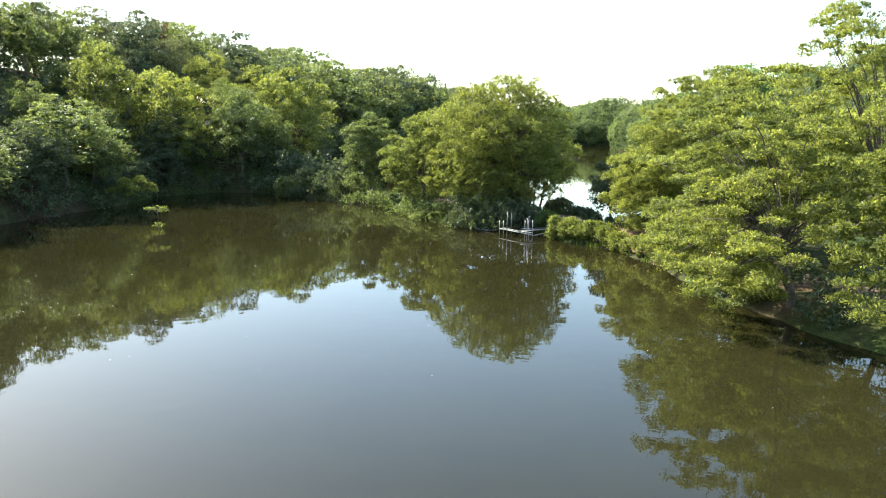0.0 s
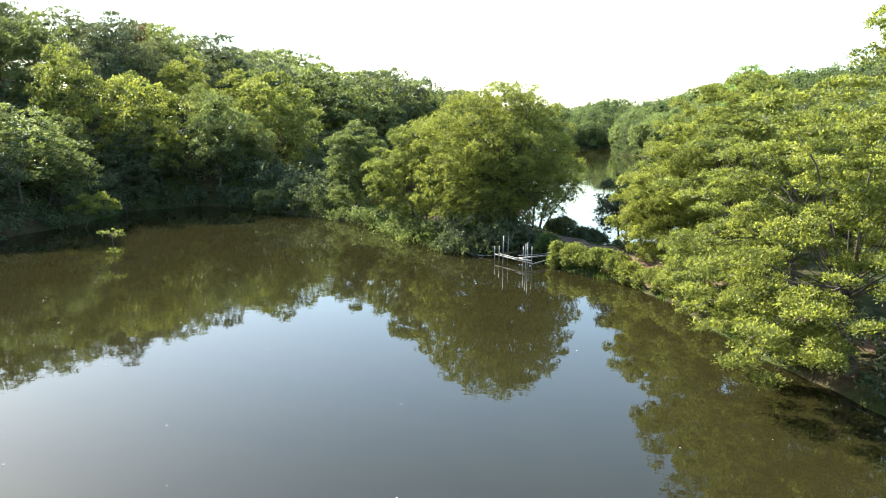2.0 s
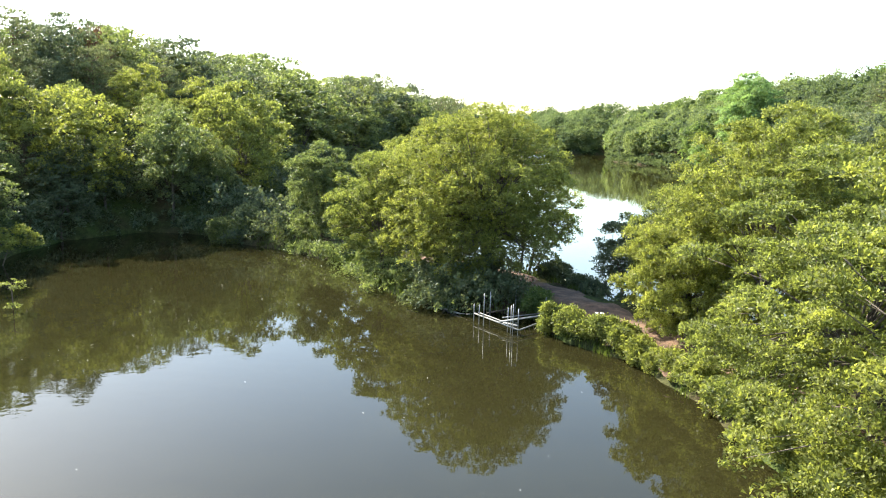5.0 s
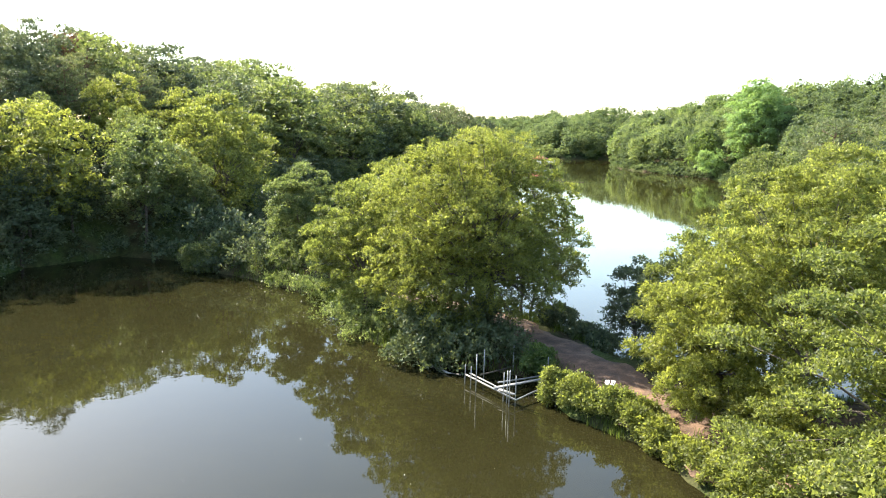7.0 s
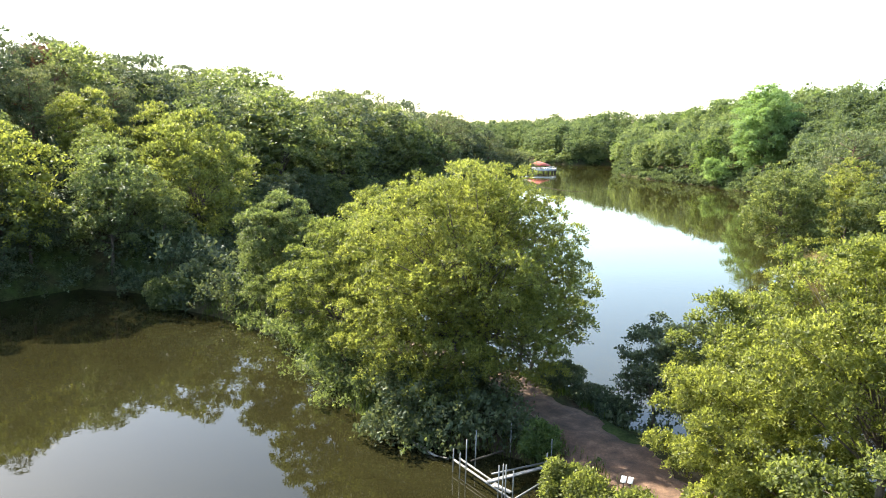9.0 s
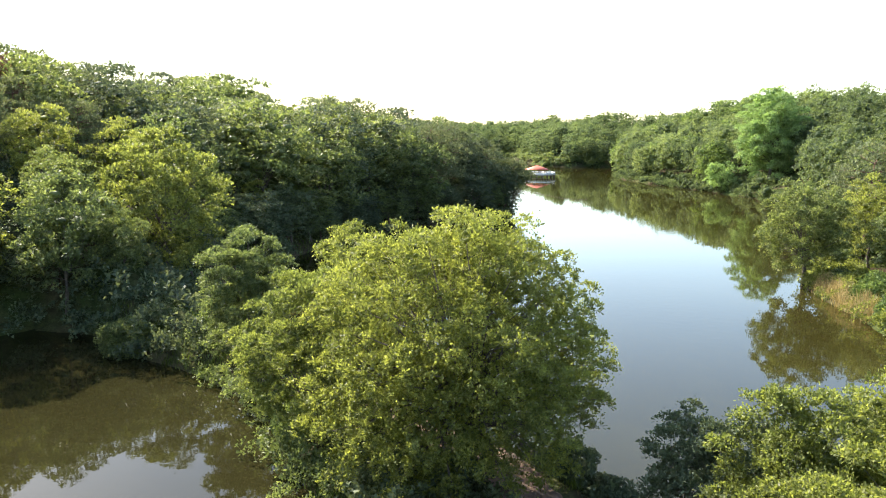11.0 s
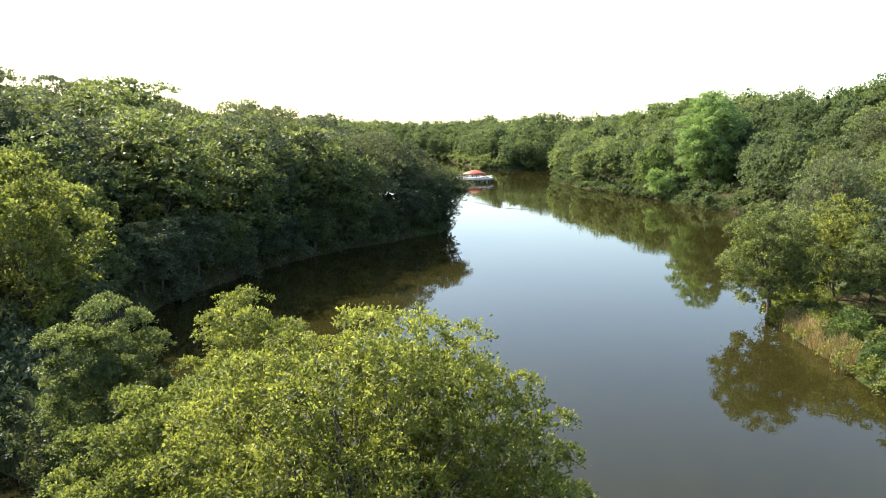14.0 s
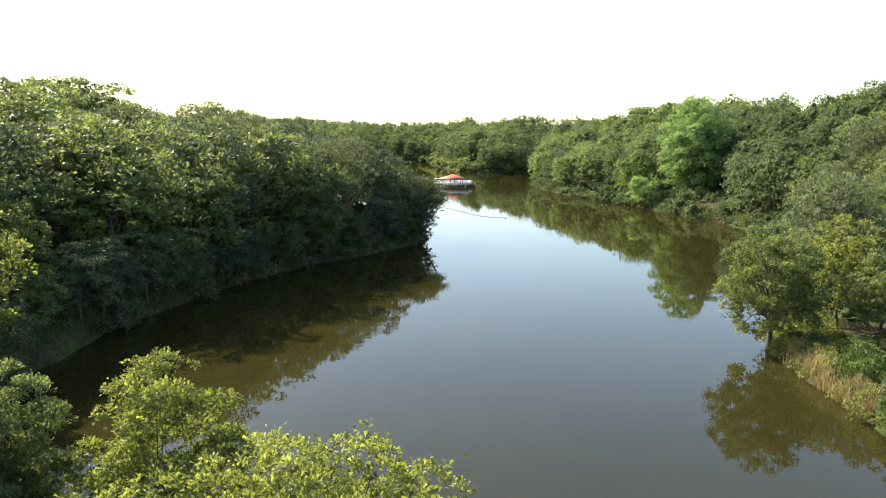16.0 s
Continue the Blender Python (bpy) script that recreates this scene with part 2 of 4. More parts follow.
def leaf_quads(rng, centres, radii, count, size, flat=0.0, low=-0.5, shell=6.0, slim=0.5, per=14, loose=1.5, ragged=0.1, turn=0.36, rise=0.3, hide=True):
    """Single leaves in tufts over the skins of many clumps, as corners (n, 4, 3): rhombs, folded a little. per: leaves in a tuft; loose: the tuft's width in leaves."""
    centres, radii = np.asarray(centres, float), np.asarray(radii, float)
    w = (radii[:, 0] * radii[:, 1] + radii[:, 0] * radii[:, 2])
    tufts = max(1, count // per)
    made = tufts * 2 if hide else tufts
    pick = rng.choice(len(centres), made, p=w / w.sum())
    d = rng.normal(size=(made, 3))
    d[:, 2] = np.where(d[:, 2] < low, -d[:, 2] * 0.7, d[:, 2])
    d = unit(d)
    r = rng.random(made) ** (1 / shell) * (1 + ragged * rng.normal(size=made))
    c = centres[pick] + d * radii[pick] * r[:, None]
    if hide:
        free = np.flatnonzero(~buried(c, centres, radii, 0.8))[:tufts]
        c, d = c[free], d[free]
        tufts = len(c)
    face = unit(d + rng.normal(size=(tufts, 3)) * turn * 0.7 + np.array([0, 0, 0.4 + 2.2 * flat]))
    own = rng.integers(0, tufts, count)
    wide = size * loose * (0.6 + 0.8 * rng.random(tufts))[own][:, None]
    off = rng.normal(size=(count, 3)) * 0.6
    off -= face[own] * (off * face[own]).sum(1)[:, None] * 0.55
    p = c[own] + off * wide
    nrm = unit(face[own] + rng.normal(size=(count, 3)) * turn + off * 0.2)
    a = unit(off + face[own] * 0.35 + np.array([0, 0, rise]) + rng.normal(size=(count, 3)) * 0.4)
    b = unit(np.cross(nrm, a))
    nrm = np.cross(a, b)
    s = size * (0.6 + 0.8 * rng.random(count))[:, None]
    droop = np.array([0, 0, -0.08]) * s
    return np.stack([p - a * s * 0.5, p - b * s * 0.5 * slim + nrm * s * 0.08, p + a * s * 0.5 + droop, p + b * s * 0.5 * slim + nrm * s * 0.08], 1)


def foliage(name, mat, leaves, rng=None, centres=(), radii=(), core=0.74, plain=False, least=None):
    """A mesh of leaves over solid cores, added unseen inside the clumps to block light. plain: three-cornered leaves,
    for trees farther off.
    """
    n, k = len(leaves), 3 if plain else 4
    v = (leaves[:, [0, 1, 3]] + (leaves[:, 2:3] - leaves[:, 0:1]) * np.array([[[0.0], [0.55], [0.55]]]) if plain else leaves).reshape(-1, 3)
    loops, sizes = [np.arange(n * k)], [np.full(n, k)]
    if len(centres):
        c, r = np.asarray(centres), np.asarray(radii) * core
        light_core = c[:, None] + ICO[None] * r[:, None] * rng.uniform(0.65, 1.25, (len(c), 12, 1))
        loops.append((len(v) + np.arange(len(c))[:, None, None] * 12 + ICO_FACES[None]).ravel())
        sizes.append(np.full(len(c) * 20, 3))
        v = np.concatenate([v, light_core.reshape(-1, 3)])
    if least is not None:
        v[:, 2] = np.maximum(v[:, 2], least)
    loops, sizes = np.concatenate(loops).astype(np.int32), np.concatenate(sizes).astype(np.int32)
    me = bpy.data.meshes.new(name)
    me.vertices.add(len(v))
    me.vertices.foreach_set("co", v.astype(np.float32).ravel())
    me.loops.add(len(loops))
    me.loops.foreach_set("vertex_index", loops)
    me.polygons.add(len(sizes))
    me.polygons.foreach_set("loop_start", np.concatenate([[0], np.cumsum(sizes)[:-1]]).astype(np.int32))
    me.update(calc_edges=True)
    me.materials.append(mat)
    return me


def crown_lobes(rng, centre, radii, n, lobe, low=-0.55, flat=0.8, uneven=0.18):
    """Clumps spread over an uneven egg."""
    i = np.arange(n) + 0.5
    z = 1 - (1 - low) * i / n
    ang = i * 2.399963 + rng.normal(size=n) * 0.25
    h = np.sqrt(np.maximum(0, 1 - z * z))
    d = np.stack([np.cos(ang) * h, np.sin(ang) * h, z], 1)
    k = (0.84 + uneven * rng.normal(size=n)).clip(0.4, 1.06)
    c = np.asarray(centre) + d * np.asarray(radii) * k[:, None]
    r = lobe * (0.65 + 0.7 * rng.random(n))
    return c, np.stack([r, r, r * flat], 1)


def limbs(rng, base, fork, centres, thick, tubes, share=1.0, sides=5):
    """A trunk from base to fork, and limbs that bend out to the clumps."""
    base, fork = Vector(base), Vector(fork)
    mid = base.lerp(fork, 0.5) + Vector((rng.normal() * 0.12, rng.normal() * 0.12, 0)) * (fork - base).length * 0.4
    tubes.tube([base - Vector((0, 0, 0.4)), base + Vector((0, 0, 0.15)), mid, fork], [thick * 1.5, thick * 1.1, thick * 0.85, thick * 0.7], 8)
    for c in centres:
        if rng.random() > share:
            continue
        c = Vector(c)
        start = base.lerp(fork, 0.65 + 0.35 * rng.random())
        bend = start.lerp(c, 0.5) + Vector((rng.normal() * 0.25, rng.normal() * 0.25, 0.12 * (c - start).length + 0.2 * rng.normal()))
        k = thick * (0.13 + 0.2 * rng.random())
        tubes.tube([start, start.lerp(bend, 0.55), bend, c], [k, k * 0.8, k * 0.55, k * 0.15], sides)


def tree(name, at, crown_c, crown_r, n_lobes, lobe, leaves, leaf, mat, seed, label, group="", bark=BARK, thick=0.2, fork=0.45,
         flat=0.66, low=-0.55, layered=0.0, extra=(), stems=(), uneven=0.18, slim=0.6, share=1.0, category="tree", fine=True, core=0.34, deep=1.0):
    """A tree at its place: trunk with limbs, crown of single leaves. crown_c and the extras are relative to the foot."""
    rng = np.random.default_rng(seed)
    root = tagged(new(name), label, category, group)
    if fine:
        n_lobes, lobe, uneven = int(n_lobes * (1.1 if layered else 2.6)), lobe * (0.58 if layered else 0.52), uneven + 0.1
    c, r = crown_lobes(rng, crown_c, crown_r, n_lobes, lobe, low, flat, uneven)
    for ec, er, en, el in extra:
        c2, r2 = crown_lobes(rng, ec, er, int(en * (1.1 if layered else 2.0)) if fine else en, el * 0.62 if fine else el, -0.8, flat, uneven)
        c, r = np.concatenate([c, c2]), np.concatenate([r, r2])
    t = Tubes()
    top = Vector(crown_c)
    limbs(rng, (0, 0, 0), (top.x * 0.6, top.y * 0.6, top.z * fork * 1.3), c, thick, t, share * 0.4)
    for (sx, sy), (fx, fy, fz), st in stems:
        near = [p for p in c if (Vector(p).xy - Vector((fx, fy))).length < 3.5][:6]
        limbs(rng, (sx, sy, 0), (fx, fy, fz), near, st, t)
    part("trunk", t.mesh("trunk", bark), root)
    v = leaf_quads(rng, c, r, leaves, leaf, layered, low=-0.3, slim=slim, ragged=0.2 if fine else 0.09, per=20 if fine else 9, loose=1.6 if fine else 1.25, turn=0.4 if fine else 0.2)
    if deep < 1:                # added light-blocking cores, sunk well inside the crown
        c, r = np.asarray(crown_c) + (c[::2] - np.asarray(crown_c)) * deep, r[::2]
    part("crown", foliage("crown", mat, v, rng, c, r, core, True), root)
    root.location = at
    return root


# ---- plan of the shores ----
POND = np.array([(-21.5, 88.8), (-15.5, 84), (-8.2, 71.8), (-3.2, 67.6), (-1.6, 68.3), (0.8, 67.5), (2.2, 65.4), (2.7, 62.6), (6.3, 58.2), (8.1, 54.3), (9.4, 47), (10.8, 41), (12.2, 37.4), (14.6, 33.5), (19, 28), (24.5, 20), (26, -8),
                 (12, -30), (-12, -34), (-32, -14), (-44, 12), (-45, 40), (-45, 60), (-43.5, 78), (-44.5, 90), (-40, 98), (-33, 96.5), (-27, 92)])
LAKE = np.array([(-1.3, 200), (-2.6, 194), (-6.8, 185.5), (-10.6, 178.6), (-18.4, 168), (-27, 149), (-31.4, 130), (-32.4, 112), (-28, 101), (-19, 95), (-8, 85.5), (2.5, 77.8), (6, 72), (14, 65),
                 (23, 66.5), (30, 78), (33, 92), (31.8, 108), (31.9, 119), (32, 129.5), (36, 138), (48, 155), (62, 190), (69.5, 222), (68.5, 236), (62, 253), (53.5, 278),
                 (43, 300), (36, 325), (38, 355), (43, 390), (49.5, 430), (36, 420), (21.5, 412), (9, 422), (1, 452), (-7, 505), (-40, 520), (-70, 465), (-66, 370), (-45, 280), (-27, 232), (-14, 217), (-5, 207)])


def shore_distance(p, poly):
    """How far points lie from a shoreline: above 0 outside the water, below 0 in it."""
    a, b = poly, np.roll(poly, -1, 0)
    best = np.full(len(p), 1e9)
    inside = np.zeros(len(p), bool)
    for (ax, ay), (bx, by) in zip(a, b):
        ex, ey = bx - ax, by - ay
        k = np.clip(((p[:, 0] - ax) * ex + (p[:, 1] - ay) * ey) / (ex * ex + ey * ey), 0, 1)
        best = np.minimum(best, np.hypot(p[:, 0] - ax - k * ex, p[:, 1] - ay - k * ey))
        if ay != by:
            cross = (ay > p[:, 1]) != (by > p[:, 1])
            inside ^= cross & (p[:, 0] < ax + (p[:, 1] - ay) * ex / ey)
    return np.where(inside, -best, best)


def step(x, a, b):
    k = np.clip((x - a) / (b - a), 0, 1)
    return k * k * (3 - 2 * k)


def land(p):
    """Height of the ground and distance to the water at points (n, 2)."""
    p = np.asarray(p, float)
    d = np.minimum(shore_distance(p, POND), shore_distance(p, LAKE))
    wob = 0.5 * np.sin(p[:, 0] * 0.9 + 1.3 * np.sin(p[:, 1] * 0.5)) + 0.4 * np.sin(p[:, 1] * 1.1 + p[:, 0] * 0.4)
    d = d + 0.35 * wob
    x, y = p[:, 0], p[:, 1]
    left = step(-x, 14, 34) * step(y, -10, 60) * (16.8 - 6.1 * step(y, 104, 138) - 6 * step(y, 172, 204))
    tip = 6 * step(y, 120, 150) * step(-x, -25, 0)
    right = 34 * step(x, 36, 98) * step(y, 130, 190) * (1 - 0.38 * step(y, 215, 285))
    far = step(y, 300, 380) * (10 + 13 * step(x, -14, 55))
    h = np.maximum.reduce([left, tip, right, far])
    fall = np.where(x < 20, 18, 45)
    h = h * (1 - 0.6 * step(d, 70, 150))
    hill = h * (1 - np.exp(-np.maximum(d, 0) / fall)) + 1.8 * step(d, 6, 60)
    bank = np.where(d > 0, 0.95 * step(d, -0.2, 1.8), np.maximum(-1.6, d * 0.8))
    rough = 0.08 * np.sin(x * 1.7 + y * 0.8) * np.sin(y * 1.3 - x * 0.6) * step(d, 0.3, 2)
    return bank + hill + rough, d


def spread(*runs):
    return np.unique(np.round(np.concatenate([np.arange(a, b, s) for a, b, s in runs]), 3))


xs = spread((-60, 60, 1.0), (-200, -60, 5), (60, 205, 5))
ys = spread((10, 146, 1.0), (-60, 10, 3), (146, 560, 5))
out = 60 * 1.45 ** np.arange(1, 11)
xs = np.concatenate([(xs[0] - out)[::-1], xs, xs[-1] + out])
ys = np.concatenate([(ys[0] - out)[::-1], ys, ys[-1] + out])
gx, gy = np.meshgrid(xs, ys)
flat_pts = np.stack([gx.ravel(), gy.ravel()], 1)
gz, _ = land(flat_pts)
nx, ny = len(xs), len(ys)
ii = (np.arange(ny - 1)[:, None] * nx + np.arange(nx - 1)).ravel()
tagged(new("ground", quad_mesh("ground", np.column_stack([flat_pts, gz]), np.stack([ii, ii + 1, ii + nx + 1, ii + nx], 1), GROUND, True)),
       "wooded hilly ground with leaf litter and grassy banks", "ground", kind="structure")
wx, wy = np.meshgrid(np.linspace(-90, 120, 22), np.linspace(-60, 520, 59))
wi = (np.arange(58)[:, None] * 22 + np.arange(21)).ravel()
tagged(new("water", quad_mesh("water", np.column_stack([wx.ravel(), wy.ravel(), np.zeros(wx.size)]), np.stack([wi, wi + 1, wi + 23, wi + 22], 1), WATER, True)),
       "calm murky brown-green pond and lake water", "water", kind="structure")

# footpath along the crest of the bank
CREST = [Vector(p) for p in ((-12, 88), (-8, 83), (-3, 78.6), (0.2, 73.4), (2.5, 69.8), (4.4, 66.6), (6.4, 62.8), (8.4, 59.2), (9.9, 55), (12, 50), (14.5, 44), (20, 39.5), (32, 34))]


def along(points, n):
    """n points on a smooth line through the given ones."""
    res = []
    for i in range(n):
        t = i / (n - 1) * (len(points) - 1)
        k = min(int(t), len(points) - 2)
        p0, p1, p2, p3 = (points[max(0, min(len(points) - 1, k + j))] for j in (-1, 0, 1, 2))
        u = t - k
        res.append(0.5 * (2 * p1 + (p2 - p0) * u + (2 * p0 - 5 * p1 + 4 * p2 - p3) * u * u + (3 * p1 - p0 - 3 * p2 + p3) * u ** 3))
    return res


line = along(CREST, 90)
pv = []
for i, p in enumerate(line):
    d = (line[min(i + 1, 89)] - line[max(i - 1, 0)]).normalized()
    side = Vector((-d.y, d.x))
    half = 1.75 + 0.25 * math.sin(i * 0.7) + 0.15 * math.sin(i * 1.9)
    for k in (-1.15, -1, -0.5, 0, 0.5, 1, 1.15):
        pv.append((*(p + side * half * k), 0.0 if abs(k) > 1.1 else 0.07 + 0.03 * (1 - k * k)))
pv = np.array(pv)
pv[:, 2] += np.maximum(land(pv[:, :2])[0], 0.6) - np.where(pv[:, 2] == 0, 0.15, 0)
pi = (np.arange(89)[:, None] * 7 + np.arange(6)).ravel()
tagged(new("footpath", quad_mesh("footpath", pv, np.stack([pi, pi + 1, pi + 8, pi + 7], 1), SOIL, True)),
       "trodden brown earth footpath along the bank", "path", kind="structure")

# ---- trees of the bank between pond and lake ----
def ground_z(x, y):
    return float(land([(x, y)])[0][0])


def foot(x, y):
    return (x, y, ground_z(x, y) - 0.05)


tree("broadleaf_tree", foot(-1.8, 74.0), (-1.2, 1.2, 6.3), (5.7, 4.9, 5.5), 120, 1.4, 205000, 0.12, LEAF_BRIGHT, 11,
     "large spreading yellow-green broadleaf tree on the bank", "trees of the bank", thick=0.3, fork=0.45, low=-0.75, uneven=0.2, core=0.2,
     extra=[((0.6, 0.8, 10.2), (2.4, 2.4, 2.2), 24, 1.0), ((-2.6, 1.0, 9.4), (2.6, 2.4, 2.2), 18, 1.0), ((2.9, 1.2, 7.8), (2.2, 2.4, 2.7), 26, 0.95), ((4.0, 1.8, 4.9), (2.1, 2.2, 2.5), 26, 0.85), ((5.1, 2.4, 3.3), (1.3, 1.7, 1.3), 14, 0.65),
            ((-5.0, -0.6, 3.4), (3.0, 2.6, 2.9), 26, 1.05), ((-2.4, -3.4, 2.4), (3.0, 1.7, 2.3), 24, 0.9), ((0.6, -2.8, 2.8), (3.2, 1.6, 2.4), 30, 0.9), ((2.6, -1.6, 3.6), (2.4, 2.0, 2.6), 24, 0.9),
            ((-3.4, -2.6, 5.0), (3.0, 1.8, 2.6), 20, 1.0), ((0.4, -2.9, 6.2), (4.0, 1.8, 2.8), 30, 1.05), ((-6.6, 2.4, 6.4), (2.0, 2.2, 2.4), 14, 1.0)],
     stems=[((2.8, 3.0), (3.9, 3.0, 4.0), 0.1), ((2.2, 3.6), (2.6, 4.0, 4.2), 0.09), ((3.2, 3.8), (5.4, 4.2, 3.4), 0.07)])
tree("broadleaf_tree", foot(-10.6, 78.6), (0, 0, 4.6), (3.7, 3.6, 3.9), 42, 1.15, 65000, 0.125, LEAF_BRIGHT, 12,
     "bushy yellow-green tree leaning over the pond", "trees of the bank", thick=0.18, low=-0.95)
tree("broadleaf_tree", foot(-11.8, 90.2), (0.6, -0.2, 6.2), (3.4, 3.2, 4.7), 42, 1.1, 40000, 0.148, LEAF_BRIGHT, 21,
     "round yellow-green tree on the lake side", "trees of the bank", thick=0.17, low=-0.9)
tree("broadleaf_tree", foot(-18.6, 90.4), (0, -0.3, 4.5), (2.8, 2.7, 4.0), 44, 1.0, 52000, 0.140, LEAF_MID, 13,
     "small round green tree at the end of the bank", "trees of the bank", thick=0.16, low=-0.95)
tree("broadleaf_tree", foot(6.9, 70.6), (0.2, 0.2, 3.6), (1.7, 1.6, 2.4), 26, 0.7, 13000, 0.133, LEAF_DARK, 14,
     "slim dark green tree beside the lake", "trees of the bank", thick=0.1, low=-0.8)
tree("broadleaf_tree", foot(8.5, 68.6), (0.0, 0.2, 3.4), (1.9, 1.6, 2.4), 28, 0.75, 15000, 0.133, LEAF_DARK, 30,
     "low dark green tree beside the lake", "trees of the bank", thick=0.09, low=-0.8)
tree("broadleaf_tree", foot(9.4, 62.0), (-0.3, -0.6, 3.3), (3.3, 3.2, 3.0), 54, 0.95, 96000, 0.105, LEAF_BRIGHT, 15,
     "low bright green tree over the path", "trees of the bank", thick=0.14, low=-0.95, extra=[((-0.3, -3.2, 1.6), (2.0, 1.6, 1.5), 14, 0.7), ((1.5, -4.6, 1.8), (1.8, 1.8, 1.6), 12, 0.7)])
tree("broadleaf_tree", foot(12.2, 58.2), (-0.4, 0, 7.4), (4.0, 4.0, 4.3), 54, 1.05, 86000, 0.109, LEAF_BRIGHT, 16,
     "tall airy yellow-green tree on the bank", "trees of the bank", thick=0.17, fork=0.5, uneven=0.25)
tree("broadleaf_tree", foot(15.0, 67.0), (0, 0, 5.6), (4.2, 4.0, 3.6), 46, 1.1, 55000, 0.125, LEAF_BRIGHT, 17,
     "rounded yellow-green tree beside the lake", "trees of the bank", thick=0.17)
tree("broadleaf_tree", foot(10.0, 67.0), (-0.1, 0, 4.5), (2.6, 2.1, 2.9), 46, 0.9, 40000, 0.117, LEAF_BRIGHT, 28,
     "low spreading green tree at the lake edge", "trees of the bank", thick=0.12, low=-0.9,
     extra=[((1.4, 0.4, 7.0), (1.0, 0.8, 0.6), 7, 0.5), ((-0.9, 0.5, 7.2), (0.8, 0.8, 0.6), 6, 0.5)])
tree("layered_tree", foot(13.6, 50.5), (-0.8, 0, 5.4), (5.4, 5.2, 4.4), 85, 1.25, 88000, 0.117, LEAF_BRIGHT, 18,
     "spreading tree with foliage in flat tiers", "trees of the bank", thick=0.2, flat=0.34, layered=0.5, low=-0.9, uneven=0.28,
     extra=[((-3.6, 2.5, 1.8), (2.2, 2.4, 1.4), 16, 0.9), ((-4.8, 0.4, 1.6), (1.9, 2.4, 1.2), 16, 0.8), ((-4.2, -2.5, 2.2), (2.4, 2.4, 1.8), 18, 0.9)])
tree("layered_tree", foot(12.4, 40.5), (-0.9, 0, 5.6), (4.8, 5.0, 4.8), 80, 1.2, 84000, 0.117, LEAF_BRIGHT, 19,
     "tiered yellow-green tree leaning over the pond", "trees of the bank", thick=0.2, flat=0.34, layered=0.5, low=-0.85, uneven=0.28,
     extra=[((-3.4, 1.5, 2.0), (2.2, 2.4, 1.6), 16, 0.9), ((-3.4, -1.4, 1.2), (2.2, 2.8, 1.0), 18, 0.8), ((-2.8, -3, 2.4), (2.4, 2.2, 1.8), 16, 0.9)])
tree("broadleaf_tree", foot(18.5, 57), (0, 0, 5.2), (3.8, 4.0, 4.6), 40, 1.1, 12000, 0.27, LEAF_BRIGHT, 23,
     "yellow-green tree behind the path", "trees of the bank", thick=0.17, low=-0.95)
tree("broadleaf_tree", foot(32.7, 130.9), (-0.3, -0.3, 6.6), (4.6, 4.3, 5.3), 64, 1.25, 32000, 0.22, LEAF_MID, 25,
     "round green tree with a forked trunk leaning over the lake", "trees of the lake shore", thick=0.26, low=-0.85)
tree("broadleaf_tree", foot(-33.6, 108.5), (0, 0, 6.3), (5.0, 4.8, 6.4), 66, 1.45, 26000, 0.26, LEAF_BRIGHT, 26,
     "large yellow-green tree on the wooded shore", "trees of the lake shore", thick=0.24, low=-0.95)
tree("broadleaf_tree", foot(19.2, 46.0), (-1.6, 0, 8.8), (3.9, 3.8, 7.4), 84, 1.1, 78000, 0.105, LEAF_BRIGHT, 20,
     "tall yellow-green tree beside the bank path", "trees of the bank", thick=0.22, flat=0.5, layered=0.25, low=-0.9, uneven=0.25, extra=[((-4.4, 0.2, 12.0), (1.4, 1.3, 0.8), 7, 0.6), ((-3.4, 0, 13.8), (1.4, 1.4, 1.0), 8, 0.6)])
tree("broadleaf_tree", foot(17.6, 35.2), (-2.2, -0.8, 6.2), (4.0, 4.0, 5.6), 90, 1.1, 68000, 0.113, LEAF_BRIGHT, 29,
     "bright yellow-green tree with boughs hanging to the pond", "trees of the bank", thick=0.2, flat=0.42, layered=0.35, low=-0.9, uneven=0.25, extra=[((-4.2, -2.6, 2.0), (2.0, 2.0, 1.6), 14, 0.8), ((-4.6, -0.8, 4.6), (1.8, 2.0, 2.2), 14, 0.8)])

tree("leaning_pine", foot(-5.0, 196), (2.6, -0.8, 6.2), (3.6, 3.4, 2.8), 44, 1.3, 5000, 0.5, LEAF_PINE, 27,
     "dark pine leaning out over the lake", "trees of the lake shore", BARK_PINE, 0.2, 0.5, flat=0.4, layered=0.6, low=-0.6, uneven=0.3, slim=0.35,
     stems=[((1.2, -1.5), (3.6, -2.2, 5.6), 0.14), ((2.2, 1.0), (5.6, 0.4, 5.2), 0.12), ((0.4, 2.5), (2.6, 2.0, 5.8), 0.14), ((2.6, -0.6), (4.2, -0.8, 5.4), 0.11)])

